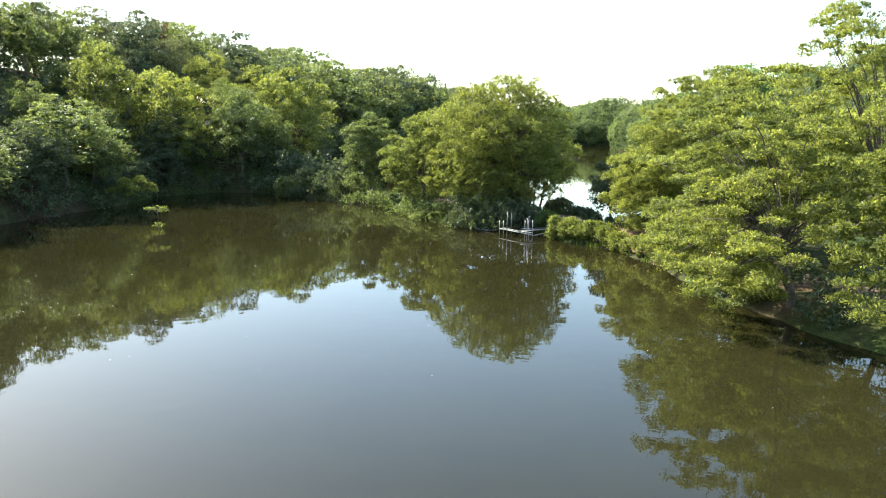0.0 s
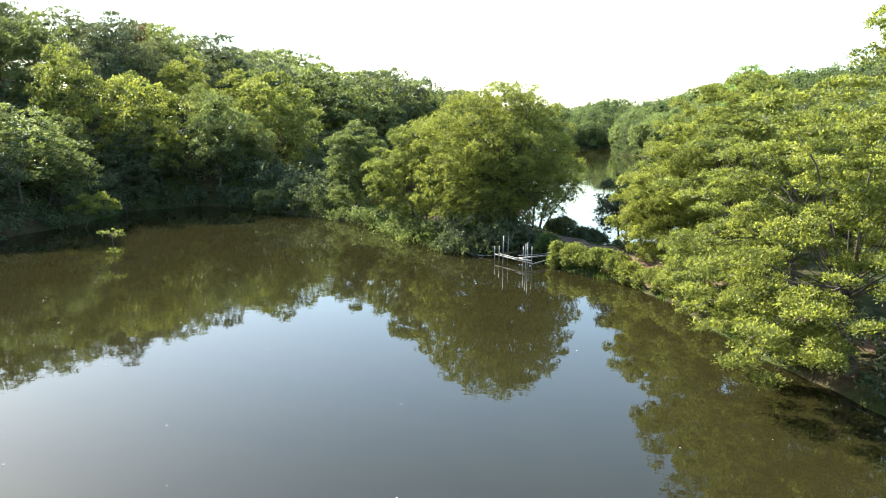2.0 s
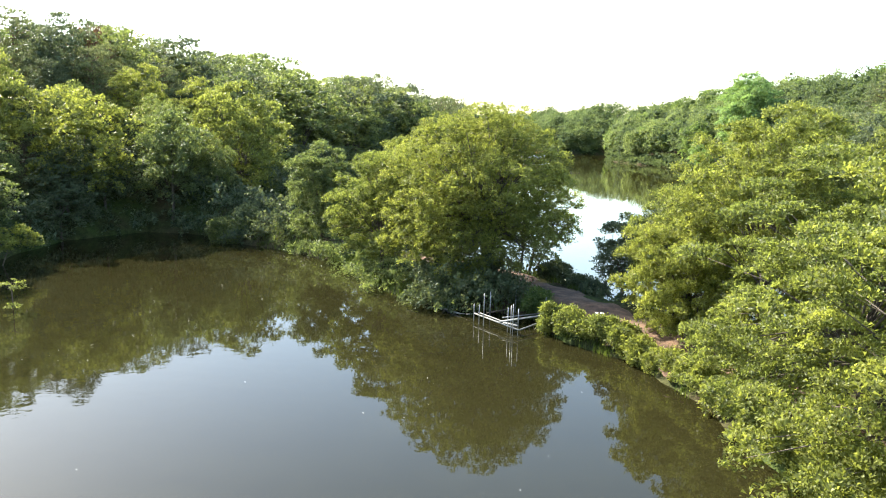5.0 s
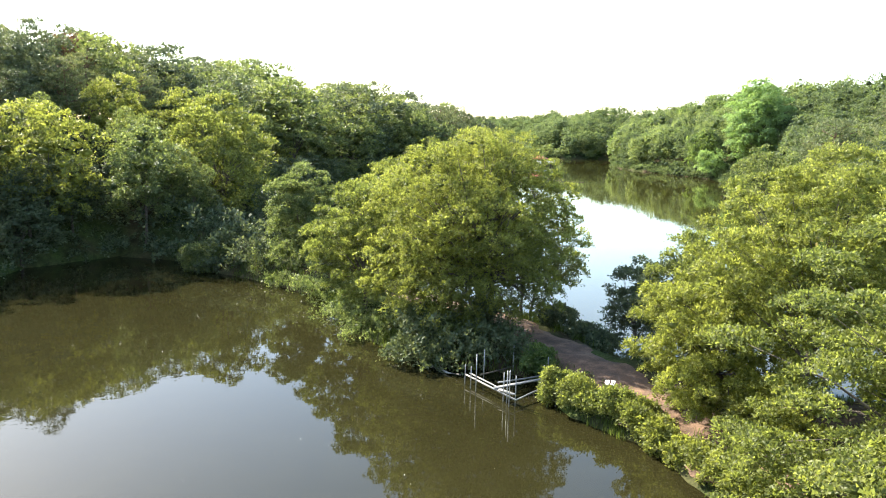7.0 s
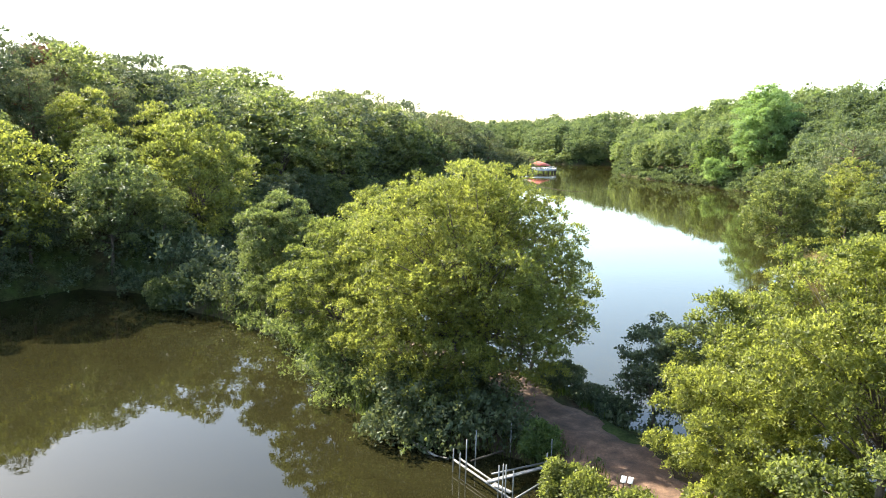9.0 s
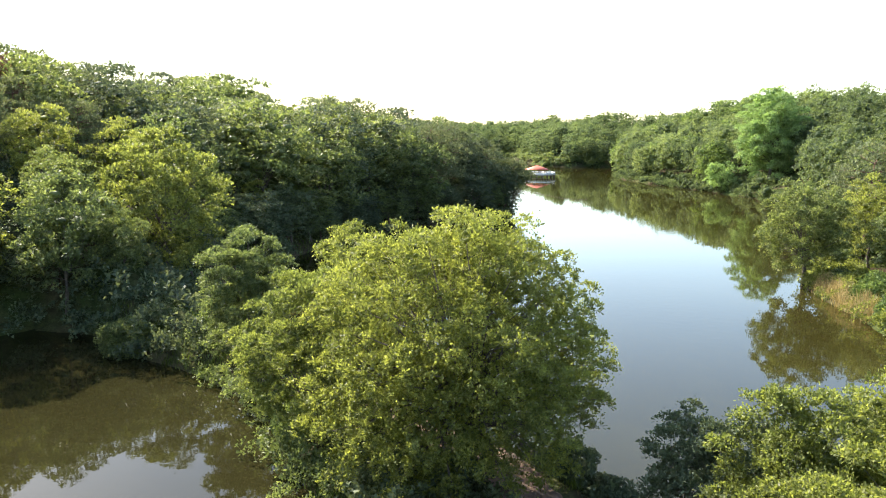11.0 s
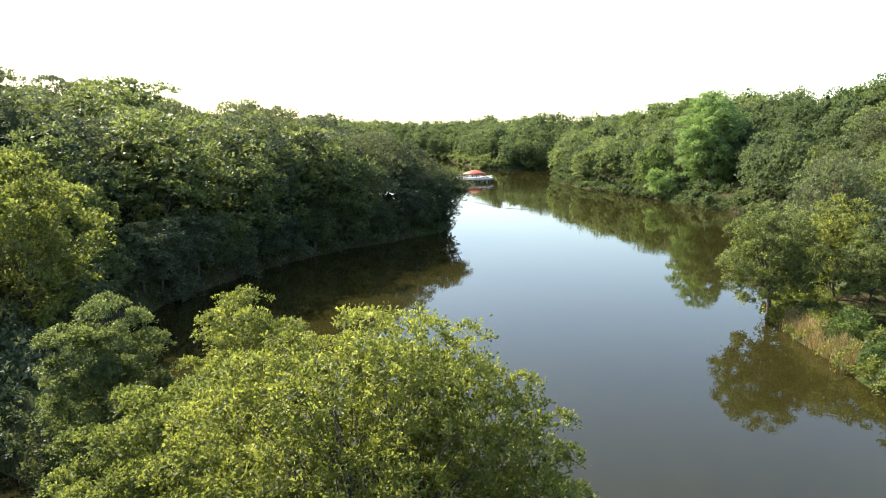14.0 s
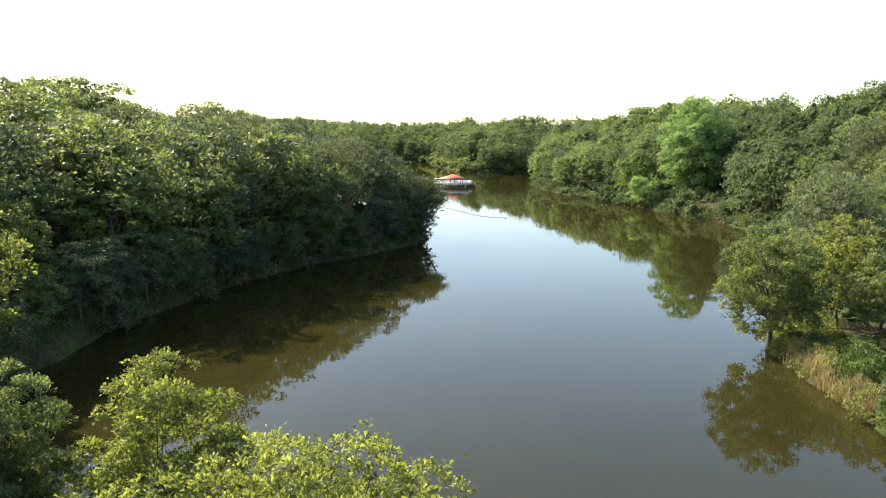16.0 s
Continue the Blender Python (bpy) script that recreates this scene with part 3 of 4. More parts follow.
# ---- woods ----
def pine(name, seed, leaves, leaf):
    """A pine at the origin, about 12 m high: a bare leaning stem and flat tiers of needle pads."""
    rng = np.random.default_rng(seed)
    root = tagged(new(name), "dark grey-green pine with flat ragged tiers of needles", "tree", "trees of the woods")
    t = Tubes()
    lean = rng.normal(size=2) * 0.5
    stem = [Vector((lean[0] * k * k, lean[1] * k * k, 11.2 * k)) for k in (0, 0.3, 0.6, 0.85, 1.0)]
    t.tube([stem[0] - Vector((0, 0, 0.5)), *stem[1:]], [0.24, 0.19, 0.14, 0.09, 0.03], 7)
    c, r = [], []
    for z in np.arange(3.8, 11.6, 0.95):
        reach = 3.7 * (1 - ((z - 6.6) / 5.6) ** 2) + 0.5
        turn = rng.uniform(0, 6.28)
        n = 6 if reach > 2 else 4
        k = z / 11.2
        hub = Vector((lean[0] * k * k, lean[1] * k * k, z))
        for i in range(n):
            w = turn + 6.28 * i / n + rng.normal() * 0.3
            far = reach * rng.uniform(0.6, 1.1)
            tip = hub + Vector((math.cos(w) * far, math.sin(w) * far, 0.25 + rng.normal() * 0.3))
            t.tube([hub - Vector((0, 0, 0.3)), hub.lerp(tip, 0.5) - Vector((0, 0, 0.15)), tip], [0.06, 0.045, 0.015], 4)
            for f in (0.55, 1.0):
                q = rng.uniform(0.85, 1.45)
                c.append(tuple(hub.lerp(tip, f))), r.append((q, q, q * 0.5))
    c.append((lean[0], lean[1], 11.4)), r.append((0.8, 0.8, 0.6))
    part("trunk", t.mesh("trunk", BARK_PINE), root)
    v = leaf_quads(rng, c, r, leaves, leaf, 0.1, slim=0.5, per=9, loose=1.3, turn=0.3, rise=0.6)
    part("crown", foliage("crown", LEAF_PINE, v, plain=True), root)
    return root


def pattern(kind, seed, leaves, leaf):
    """One tree of the woods, built at the origin with a height of about 12 m."""
    rng = np.random.default_rng(seed)
    if kind == "pine":
        return pine("pine_tree", seed, leaves, leaf)
    mat = {"mid": LEAF_MID, "dark": LEAF_DARK, "bright": LEAF_BRIGHT, "rust": LEAF_RUST}[kind]
    label = {"mid": "green broadleaf tree of the wooded hill", "dark": "dark green broadleaf tree of the wooded hill",
             "bright": "yellow-green broadleaf tree of the wooded shore", "rust": "withered reddish tree on the hilltop"}[kind]
    root = tree("woodland_tree", (0, 0, 0), (rng.normal() * 0.3, 0, 6.5), (3.9 + 0.4 * rng.random(), 3.9, 5.2), 85, 0.9, leaves, leaf, mat, seed, label,
                "trees of the woods", BARK, 0.17, 0.5, low=-0.8, uneven=0.28, share=0.4, fine=False, core=0.5, deep=0.76)
    return root


NEAR = {k: [pattern(k, 100 + 10 * i + j, 12000, 0.26) for j in range(3)] for i, k in enumerate(("mid", "bright", "dark"))}
HILL = {k: [pattern(k, 200 + 10 * i + j, 7000, 0.315) for j in range(4)] for i, k in enumerate(("mid", "dark", "pine", "bright"))}
HILL["rust"] = [pattern("rust", 290, 3500, 0.45)]
placed = [(34, 132.2), (-33.6, 108.5), (70, 267), (64, 262), (60, 269), (66, 270), (73, 262), (67, 256), (62, 256)]
wood = random.Random(5)


def plant(kind, x, y, height, pool=HILL, wide=1.0):
    src = wood.choice(pool[kind])
    k = height / 11.4
    m = Matrix.Translation(foot(x, y)) @ Matrix.Rotation(wood.uniform(0, 6.28), 4, "Z") @ Matrix.Diagonal((k * wide, k * wide, k, 1))
    placed.append((x, y))
    return copy_thing(src, m)


# trees that stand out on the near shores: kind, x, y, height of the top above the water, width
STANDOUT = [("bright", -46.9, 110.5, 18.2, 1.05), ("bright", -42.6, 118, 17.0, 1.0), ("bright", -44.6, 93.2, 14.2, 1.05), ("bright", -52.2, 92, 17.4, 0.9), ("mid", -37.4, 98.6, 12.2, 1.05),
            ("mid", -50, 99.5, 15.5, 1.0), ("mid", -41, 104.5, 14.3, 1.0), ("mid", -33.0, 100, 9.6, 1.0), ("mid", -46.8, 80.5, 7.0, 1.25), ("mid", -48.5, 85.5, 10.2, 1.1), ("dark", -46.5, 70, 8.2, 1.25),
            ("mid", -52, 78, 12.5, 1.0), ("bright", -58, 84, 13.5, 1.0), ("mid", -59, 95, 16.4, 1.0), ("dark", -55, 104, 18, 1.0), ("bright", -34.5, 135, 9.6, 0.8), ("dark", -47, 59, 8.5, 1.3), ("mid", -54, 68, 12, 1.1)]
for k, x, y, top, w in STANDOUT:
    plant(k, x, y, top - ground_z(x, y), NEAR, w)
for k, x, y, top, w in (("pine", -46.3, 160, 20.4, 1.45), ("pine", -50.9, 181, 21.6, 1.1), ("dark", -39.2, 193, 21.4, 1.0), ("pine", -57, 158, 21.2, 1.35), ("rust", -61, 123, 24, 0.9)):
    plant(k, x, y, top - ground_z(x, y), HILL, w)
for k, x, y, h, w in (("bright", 42, 136, 11, 1.0), ("mid", 41, 127, 8.5, 1.0), ("bright", 46, 122, 10.5, 1.0), ("bright", 41, 112, 6.5, 0.9)):
    plant(k, x, y, h, NEAR, w)
for k, x, y, h, w in (("pine", -15.5, 187.5, 14, 1.1), ("dark", -11, 190, 13, 1.1), ("pine", -8.2, 195, 11, 1.2), ("dark", -6.2, 199.5, 9, 1.2), ("pine", -11, 203, 9, 1.2), ("dark", -15, 197, 12, 1.1)):
    plant(k, x, y, h, HILL, w)
for k, x, y, h in (("mid", -66, 97, 9.8), ("pine", -70, 105, 10), ("mid", -63, 103, 10), ("dark", -67, 88, 11), ("pine", -72, 94, 11.5)):
    plant(k, x, y, h)


def scatter(x0, x1, y0, y1, gap, keep):
    """Points of a jittered grid that satisfy keep(distance to the water, x, y)."""
    pts = []
    for i in range(int((x1 - x0) / gap)):
        for j in range(int((y1 - y0) / gap)):
            pts.append((x0 + (i + 0.5 * (j % 2) + wood.uniform(0.1, 0.9)) * gap, y0 + (j + wood.uniform(0.1, 0.9)) * gap))
    pts = np.array(pts)
    _, d = land(pts)
    return [(x, y, dd) for (x, y), dd in zip(pts, d) if keep(dd, x, y) and all((x - a) ** 2 + (y - b) ** 2 > (gap * 0.62) ** 2 for a, b in placed)]


for x, y, d in scatter(-115, 4, 44, 222, 7.6, lambda d, x, y: d > (12.5 if 50 < y < 116 else 1.5) and x < -24 + max(0, y - 140) * 0.5 and d < 48):
    shore = d < 12
    roll = wood.random()
    if y > 125:
        kind = "pine" if roll < 0.3 else "dark" if roll < 0.64 else "mid" if roll < 0.96 else "bright"
    else:
        kind = ("mid" if roll < 0.6 else "dark" if roll < 0.75 else "bright") if shore else ("pine" if roll < 0.4 else "mid" if roll < 0.65 else "dark" if roll < 0.95 else "bright")
    if shore and y < 125:
        span = (8.5, 11.5)
    elif y > 128:
        span = (10.4, 15.8) if d > 8 and x > -52 else (13.5, 16.3) if d < 9 and x < -8 else (12.5, 14.5)
    elif x < -56 and 106 < y < 128:
        span = (10.5, 12.2)
    elif d < 20 and y < 116:
        span = (7.5, 9.5)
    elif x < -54 and y < 120:
        span = (8, 10)
    elif x < -62:
        span = (11.5, 14)
    else:
        span = (10, 12.5) if y < 110 else (11, 13) if x < -52 else (9, 11)
    plant(kind, x, y, min(wood.uniform(*span), (25.4 if y < 140 else 25.0) - ground_z(x, y)), wide=1.22 if y > 125 else 1.05)

for x, y, d in scatter(34, 130, 92, 215, 9.6, lambda d, x, y: d > 2 and d < 58 and (x > 44 or y > 150)):
    roll = wood.random()
    plant("pine" if roll < 0.2 else "dark" if roll < 0.5 else "mid" if roll < 0.85 else "bright", x, y, wood.uniform(11.5, 15.2))

rng1 = np.random.default_rng(70)
for a, b in zip(POND, np.roll(POND, -1, 0)):
    for k in range(max(1, int(np.hypot(*(b - a)) / 4.2))):
        p = a + (b - a) * (k + rng1.random()) / max(1, int(np.hypot(*(b - a)) / 4.2))
        if p[0] < -41 and 38 < p[1] < 99:
            q = p + np.array([-0.8, 0.3]) * rng1.uniform(0.3, 2.5)
            plant("dark" if q[1] > 88 else ("mid", "dark", "mid")[k % 3], q[0], q[1], rng1.uniform(5, 8), HILL, 1.35)

# low boughs over the lake along the headland
for a, b in zip(LAKE[:7], LAKE[1:8]):
    n = int(np.hypot(*(b - a)) / 4.6)
    for k in range(n):
        p = a + (b - a) * (k + rng1.uniform(0.2, 0.8)) / n
        side = np.array([b[1] - a[1], a[0] - b[0]]) / np.hypot(*(b - a))
        q = p + side * rng1.uniform(0.4, 1.6)
        q = q if land([tuple(q)])[1][0] > 0 else 2 * p - q
        plant(("dark", "mid", "dark")[k % 3], q[0], q[1], rng1.uniform(5.5, 8), HILL, 1.4)

# patterns stand as trees of the wood, off the visible slopes
spot = 0
for pool in (NEAR, HILL):
    for lst in pool.values():
        for ob in lst:
            ob.matrix_basis = Matrix.Translation(foot(-125 - 9 * (spot % 4), 60 + 9 * (spot // 4)))
            spot += 1

# far woods: one mass of crowns
def far_woods(name, spots, mat, seed, leaves, leaf, label, lobes=30, girth=(0.22, 0.31)):
    rng = np.random.default_rng(seed)
    vs, cs, rs = [], [], []
    for x, y, h in spots:
        z = ground_z(x, y)
        w = h * rng.uniform(*girth)
        c, r = crown_lobes(rng, (x, y, z + h * 0.5), (w, w, h * rng.uniform(0.4, 0.48)), lobes, h * 0.11, -0.6, 0.9, 0.09)
        vs.append(leaf_quads(rng, c, r, leaves, leaf, low=-0.5, shell=12, ragged=0.05, per=5, turn=0.16, slim=0.95))
        cs.append(c[::2]), rs.append(r[::2])
    me = foliage(name, mat, np.concatenate(vs), rng, np.concatenate(cs), np.concatenate(rs), 0.52, True)
    tagged(new(name, me), label, "forest", kind="stuff")


spots = [[], [], []]
for x, y, d in scatter(30, 190, 215, 405, 9.0, lambda d, x, y: d > 0.8 and d < 70) + scatter(-130, -30, 225, 420, 11, lambda d, x, y: d > 1 and d < 40):
    spots[1 if 72 < x < 100 and 225 < y < 300 else wood.choice((0, 1, 1, 2)) if y < 300 else wood.choice((0, 0, 1, 2))].append((x, y, wood.uniform(11.5, 16.5)))
far_woods("far_woods", spots[0], LEAF_FAR_HAZE, 31, 2000, 0.52, "fresh green broadleaf woods on the hills beyond the lake", 38, (0.3, 0.4))
far_woods("far_woods", spots[1], LEAF_FAR_DEEP_HAZE, 32, 2000, 0.52, "dark green woods on the hills beyond the lake", 38, (0.3, 0.4))
far_woods("far_woods", spots[2], LEAF_FRESH, 33, 2000, 0.52, "green woods on the hills beyond the lake", 38, (0.3, 0.4))
spots = [[], []]
for x, y, d in scatter(-120, 170, 405, 580, 6.0, lambda d, x, y: d > 1 and d < (52 if x > 0 else 85)):
    spots[wood.choice((0, 0, 1))].append((x, y, wood.uniform(9.5, 12.5)))
far_woods("far_woods", spots[0], LEAF_FAR_HAZE, 34, 540, 0.56, "distant fresh green woods at the far end of the lake")
far_woods("far_woods", spots[1], LEAF_FAR_DEEP_HAZE, 35, 540, 0.56, "distant darker woods at the far end of the lake")
tree("tall_tree", foot(70, 267), (0, 0, 12.9), (8.4, 7.8, 12.6), 200, 1.7, 60000, 0.4, LEAF_PALE, 41, "very tall light green tree on the far shore", "", BARK, 0.5, low=-0.95, uneven=0.24, fine=False)

# ---- undergrowth along the shores ----
def shore_spots(poly, gap, keep, near, deep, rng):
    """Spots on the land side of a shoreline."""
    res = []
    for a, b in zip(poly, np.roll(poly, -1, 0)):
        e = b - a
        n = np.array([e[1], -e[0]]) / np.hypot(*e)
        if shore_distance(np.array([(a + b) / 2 + n * 0.5]), poly)[0] < 0:
            n = -n
        for k in range(max(1, int(np.hypot(*e) / gap))):
            p = a + e * (k + rng.random()) / max(1, int(np.hypot(*e) / gap)) + n * rng.uniform(near, deep)
            if keep(p[0], p[1]):
                res.append(p)
    return np.array(res)


def undergrowth(name, spots, low, high, leaf, each, mat, label, seed, flat=0.8, core=0.0):
    rng = np.random.default_rng(seed)
    z = land(spots)[0]
    h = rng.uniform(low, high, len(spots))
    c, r = [], []
    for (x, y), g, k in zip(spots, z, h):
        for _ in range(3):
            q = k * rng.uniform(0.3, 0.5)
            c.append((x + rng.normal() * 0.4 * k, y + rng.normal() * 0.4 * k, max(g, 0.05) + k * rng.uniform(0.15, 0.65)))
            r.append((q, q, q * flat))
    v = leaf_quads(rng, c, r, each * len(spots), leaf, low=-0.9, hide=False, slim=0.75)
    tagged(new(name, foliage(name, mat, v, rng, c, r, core, True, 0.03) if core else foliage(name, mat, v, plain=True, least=0.03)), label, "undergrowth", kind="stuff")


rng0 = np.random.default_rng(77)
left_side = lambda x, y: x < -22 and 30 < y < 110
undergrowth("undergrowth", shore_spots(POND, 0.9, left_side, -0.5, 3, rng0), 1.0, 2.8, 0.24, 230, LEAF_DARK, "shaded green shrubs along the shaded pond shore", 51)
headland = lambda x, y: x < 6 and 95 < y < 235 and x > -50
undergrowth("undergrowth", shore_spots(LAKE, 0.8, headland, -0.7, 6, rng0), 1.2, 3.2, 0.28, 230, LEAF_DARK, "dark shrubs along the wooded headland shore", 52)
right_far = lambda x, y: x > 28 and 140 < y < 420
undergrowth("undergrowth", shore_spots(LAKE, 1.3, right_far, -0.5, 9, rng0), 2.0, 4.5, 0.42, 170, LEAF_FAR_DEEP_HAZE, "green shrubs down to the far lake shore", 53, core=0.55)
undergrowth("undergrowth", shore_spots(LAKE, 1.3, lambda x, y: y >= 400 or (x < -10 and y > 235), 0, 10, rng0), 2.5, 5, 0.55, 170, LEAF_FAR_HAZE, "green shrubs at the far end of the lake", 54, core=0.55)
slope = np.array([(x, y) for x, y, d in scatter(-92, 4, 46, 218, 3.4, lambda d, x, y: 1 < d < 42 and x < -24 + max(0, y - 140) * 0.5)])
foot_slope = np.array([(x, y) for x, y, d in scatter(-72, -22, 46, 116, 2.4, lambda d, x, y: 0 < d < 20 and x < -24)])
undergrowth("undergrowth", foot_slope, 1.0, 2.6, 0.28, 130, LEAF_DARK, "dark shrubs and saplings above the pond corner", 66)
undergrowth("undergrowth", slope, 1.5, 3.6, 0.4, 75, LEAF_DARK, "dark saplings and shrubs under the hill woods", 59)
tip_spots = np.array([(-24 + 20 * k + wood.uniform(-5, 2), 181 + 17 * k + wood.uniform(-3, 5)) for k in (wood.random() for _ in range(90))])
undergrowth("undergrowth", tip_spots[land(tip_spots)[1] > 0.2], 1.8, 3.8, 0.3, 200, LEAF_DARK, "dark thicket at the tip of the headland", 67)
undergrowth("undergrowth", shore_spots(LAKE, 0.9, right_far, -0.8, 2.6, rng0), 1.0, 2.6, 0.36, 110, LEAF_FAR_DEEP_HAZE, "green shrubs at the water's edge of the far shore", 68)
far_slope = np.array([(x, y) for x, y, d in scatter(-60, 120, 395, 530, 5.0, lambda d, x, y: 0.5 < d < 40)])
undergrowth("undergrowth", far_slope, 3, 6, 0.6, 90, LEAF_FAR_HAZE, "bushy young growth under the distant woods", 69, core=0.55)
ridge = np.array([(x, y) for x, y, d in scatter(-118, -52, 50, 135, 5.2, lambda d, x, y: 24 < d < 62)])
undergrowth("undergrowth", ridge, 4, 7.5, 0.42, 160, LEAF_DARK, "dense dark thicket on the ridge of the hill", 71)
ridge = np.array([(x, y) for x, y, d in scatter(70, 150, 120, 420, 6.5, lambda d, x, y: 32 < d < 75)])
undergrowth("undergrowth", ridge, 4, 6, 0.5, 130, LEAF_FAR_DEEP_HAZE, "dense green thicket on the ridge beyond the lake", 72)
right_near = lambda x, y: x > 30 and 96 < y < 140
undergrowth("undergrowth", shore_spots(LAKE, 0.3, right_near, -0.3, 6.0, rng0), 0.6, 1.8, 0.22, 130, LEAF_BRIGHT, "bright green shrubs on the lake bank", 55)
bank_left = lambda x, y: -23 < x < -3.2 and y > 64
undergrowth("undergrowth", shore_spots(POND, 0.55, bank_left, -0.9, 4.0, rng0), 0.8, 2.2, 0.16, 300, LEAF_MID, "leafy shrubs hanging over the pond edge", 56)
under_tree = np.array([(wood.uniform(-6.5, 1.6), wood.uniform(68.4, 75)) for _ in range(90)])
under_tree = under_tree[np.array([min((Vector(p) - q).length for q in line) > 1.7 for p in under_tree])]
undergrowth("undergrowth", under_tree, 0.9, 2.4, 0.2, 200, LEAF_DARK, "dark leafy undergrowth beneath the large bank tree", 60)
bank_lake = lambda x, y: -22 < x < 26 and y < 96
undergrowth("undergrowth", shore_spots(LAKE, 1.0, bank_lake, 0.0, 1.3, rng0), 0.6, 1.5, 0.22, 130, LEAF_DARK, "low dark shrubs along the lake edge", 57)
bank_right = lambda x, y: x > 9 and 8 < y < 56
undergrowth("undergrowth", shore_spots(POND, 0.7, bank_right, 0.0, 5.0, rng0), 0.6, 1.5, 0.22, 90, LEAF_DARK, "dark shrubs under the bank trees", 58)


def shrub(x, y, h, w, seed, mat=LEAF_BRIGHT, label="bright yellow-green clipped shrub beside the path", leaf=0.14):
    rng = np.random.default_rng(seed)
    root = tagged(new("shrub"), label, "shrub", "shrubs on the bank")
    c, r = crown_lobes(rng, (0, 0, h * 0.5), (w * 0.55, w * 0.55, h * 0.42), 16, w * 0.27, -0.8, 0.9)
    t = Tubes()
    for k in range(7):
        a = k * 0.9
        t.tube([(0.08 * math.cos(a), 0.08 * math.sin(a), -0.1), (0.2 * w * math.cos(a), 0.2 * w * math.sin(a), h * 0.4), tuple(c[k * 2])], [0.025, 0.018, 0.006], 5)
    part("stems", t.mesh("stems", BARK), root)
    v = leaf_quads(rng, c, r, int(2300 * w * h * (0.17 / leaf) ** 2), leaf, low=-0.9)
    part("foliage", foliage("foliage", mat, v, rng, c, r, 0.32), root)
    root.location = foot(x, y)
    return root


for i, (x, y, h, w) in enumerate(((2.7, 64.1, 1.75, 1.3), (3.5, 63.1, 1.3, 1.2), (4.3, 62.2, 1.0, 1.1), (5.2, 61.6, 1.15, 1.3), (6.1, 60.7, 1.1, 1.3), (6.5, 59.7, 1.2, 1.2),
                                  (7.0, 58.8, 0.9, 1.1), (7.5, 57.8, 0.8, 1.1), (8.0, 56.8, 0.9, 1.1), (8.5, 55.6, 0.9, 1.1), (9.0, 54.2, 1.2, 1.3), (9.4, 52.6, 1.1, 1.3), (9.7, 51.0, 1.2, 1.4), (9.9, 49.4, 1.1, 1.3), (10.2, 47.8, 1.2, 1.4), (10.6, 46.2, 1.3, 1.5), (11.0, 44.5, 1.2, 1.5), (11.5, 42.8, 1.3, 1.5))):
    shrub(x - 0.3, y - 0.3, h, w, 300 + i)
shrub(-28.9, 93.0, 2.6, 2.8, 322, LEAF_MID, "sunlit green bush at the shaded pond corner", 0.16)
tree("overhanging_bush", foot(-42.2, 77.0), (2.2, -0.6, 3.3), (2.0, 1.7, 1.1), 12, 0.8, 5200, 0.15, LEAF_BRIGHT, 321, "sunlit yellow-green bush hanging over the shaded shore", "", BARK, 0.07, 0.5, flat=0.4, layered=0.4, uneven=0.3, category="shrub")
tree("broadleaf_tree", foot(57.5, 269), (0, 0, 4.0), (4.4, 4.0, 4.0), 60, 1.15, 6500, 0.36, LEAF_PALE, 323, "bright green low tree at the far lake shore", "", BARK, 0.2, low=-0.95, uneven=0.26, fine=False)
shrub(1.5, 67.6, 1.3, 1.4, 320, LEAF_FRESH, "fresh green rounded shrub behind the landing")
for i, (x, y, h, w) in enumerate(((4.4, 74.0, 1.1, 1.6), (5.4, 72.4, 1.2, 1.4), (2.8, 76.0, 1.6, 1.9))):
    shrub(x, y, h, w, 330 + i, LEAF_DARK, "dark green shrub between path and lake")


for i, (x, y, h, w) in enumerate(((32.6, 104, 1.6, 2.0), (33.5, 107.5, 1.4, 1.8), (33.8, 111, 1.7, 2.1), (32.4, 109.6, 1.1, 1.5), (35.5, 114, 1.8, 2.2), (34.6, 118.5, 1.5, 1.9), (35.4, 123.5, 1.6, 2.0),
                                  (35.4, 127.5, 1.3, 1.7), (36.5, 121, 1.9, 2.3), (36.2, 108.5, 1.8, 2.4), (38.6, 111.5, 2.0, 2.4), (33.0, 102, 1.1, 1.5), (32.8, 105, 1.0, 1.4), (32.7, 107.6, 1.2, 1.6), (32.9, 110.4, 1.0, 1.5))):
    shrub(x, y, h, w, 350 + i, (LEAF_BRIGHT, LEAF_MID, LEAF_FRESH)[i % 3], "leafy green shrub on the lake bank", 0.26)


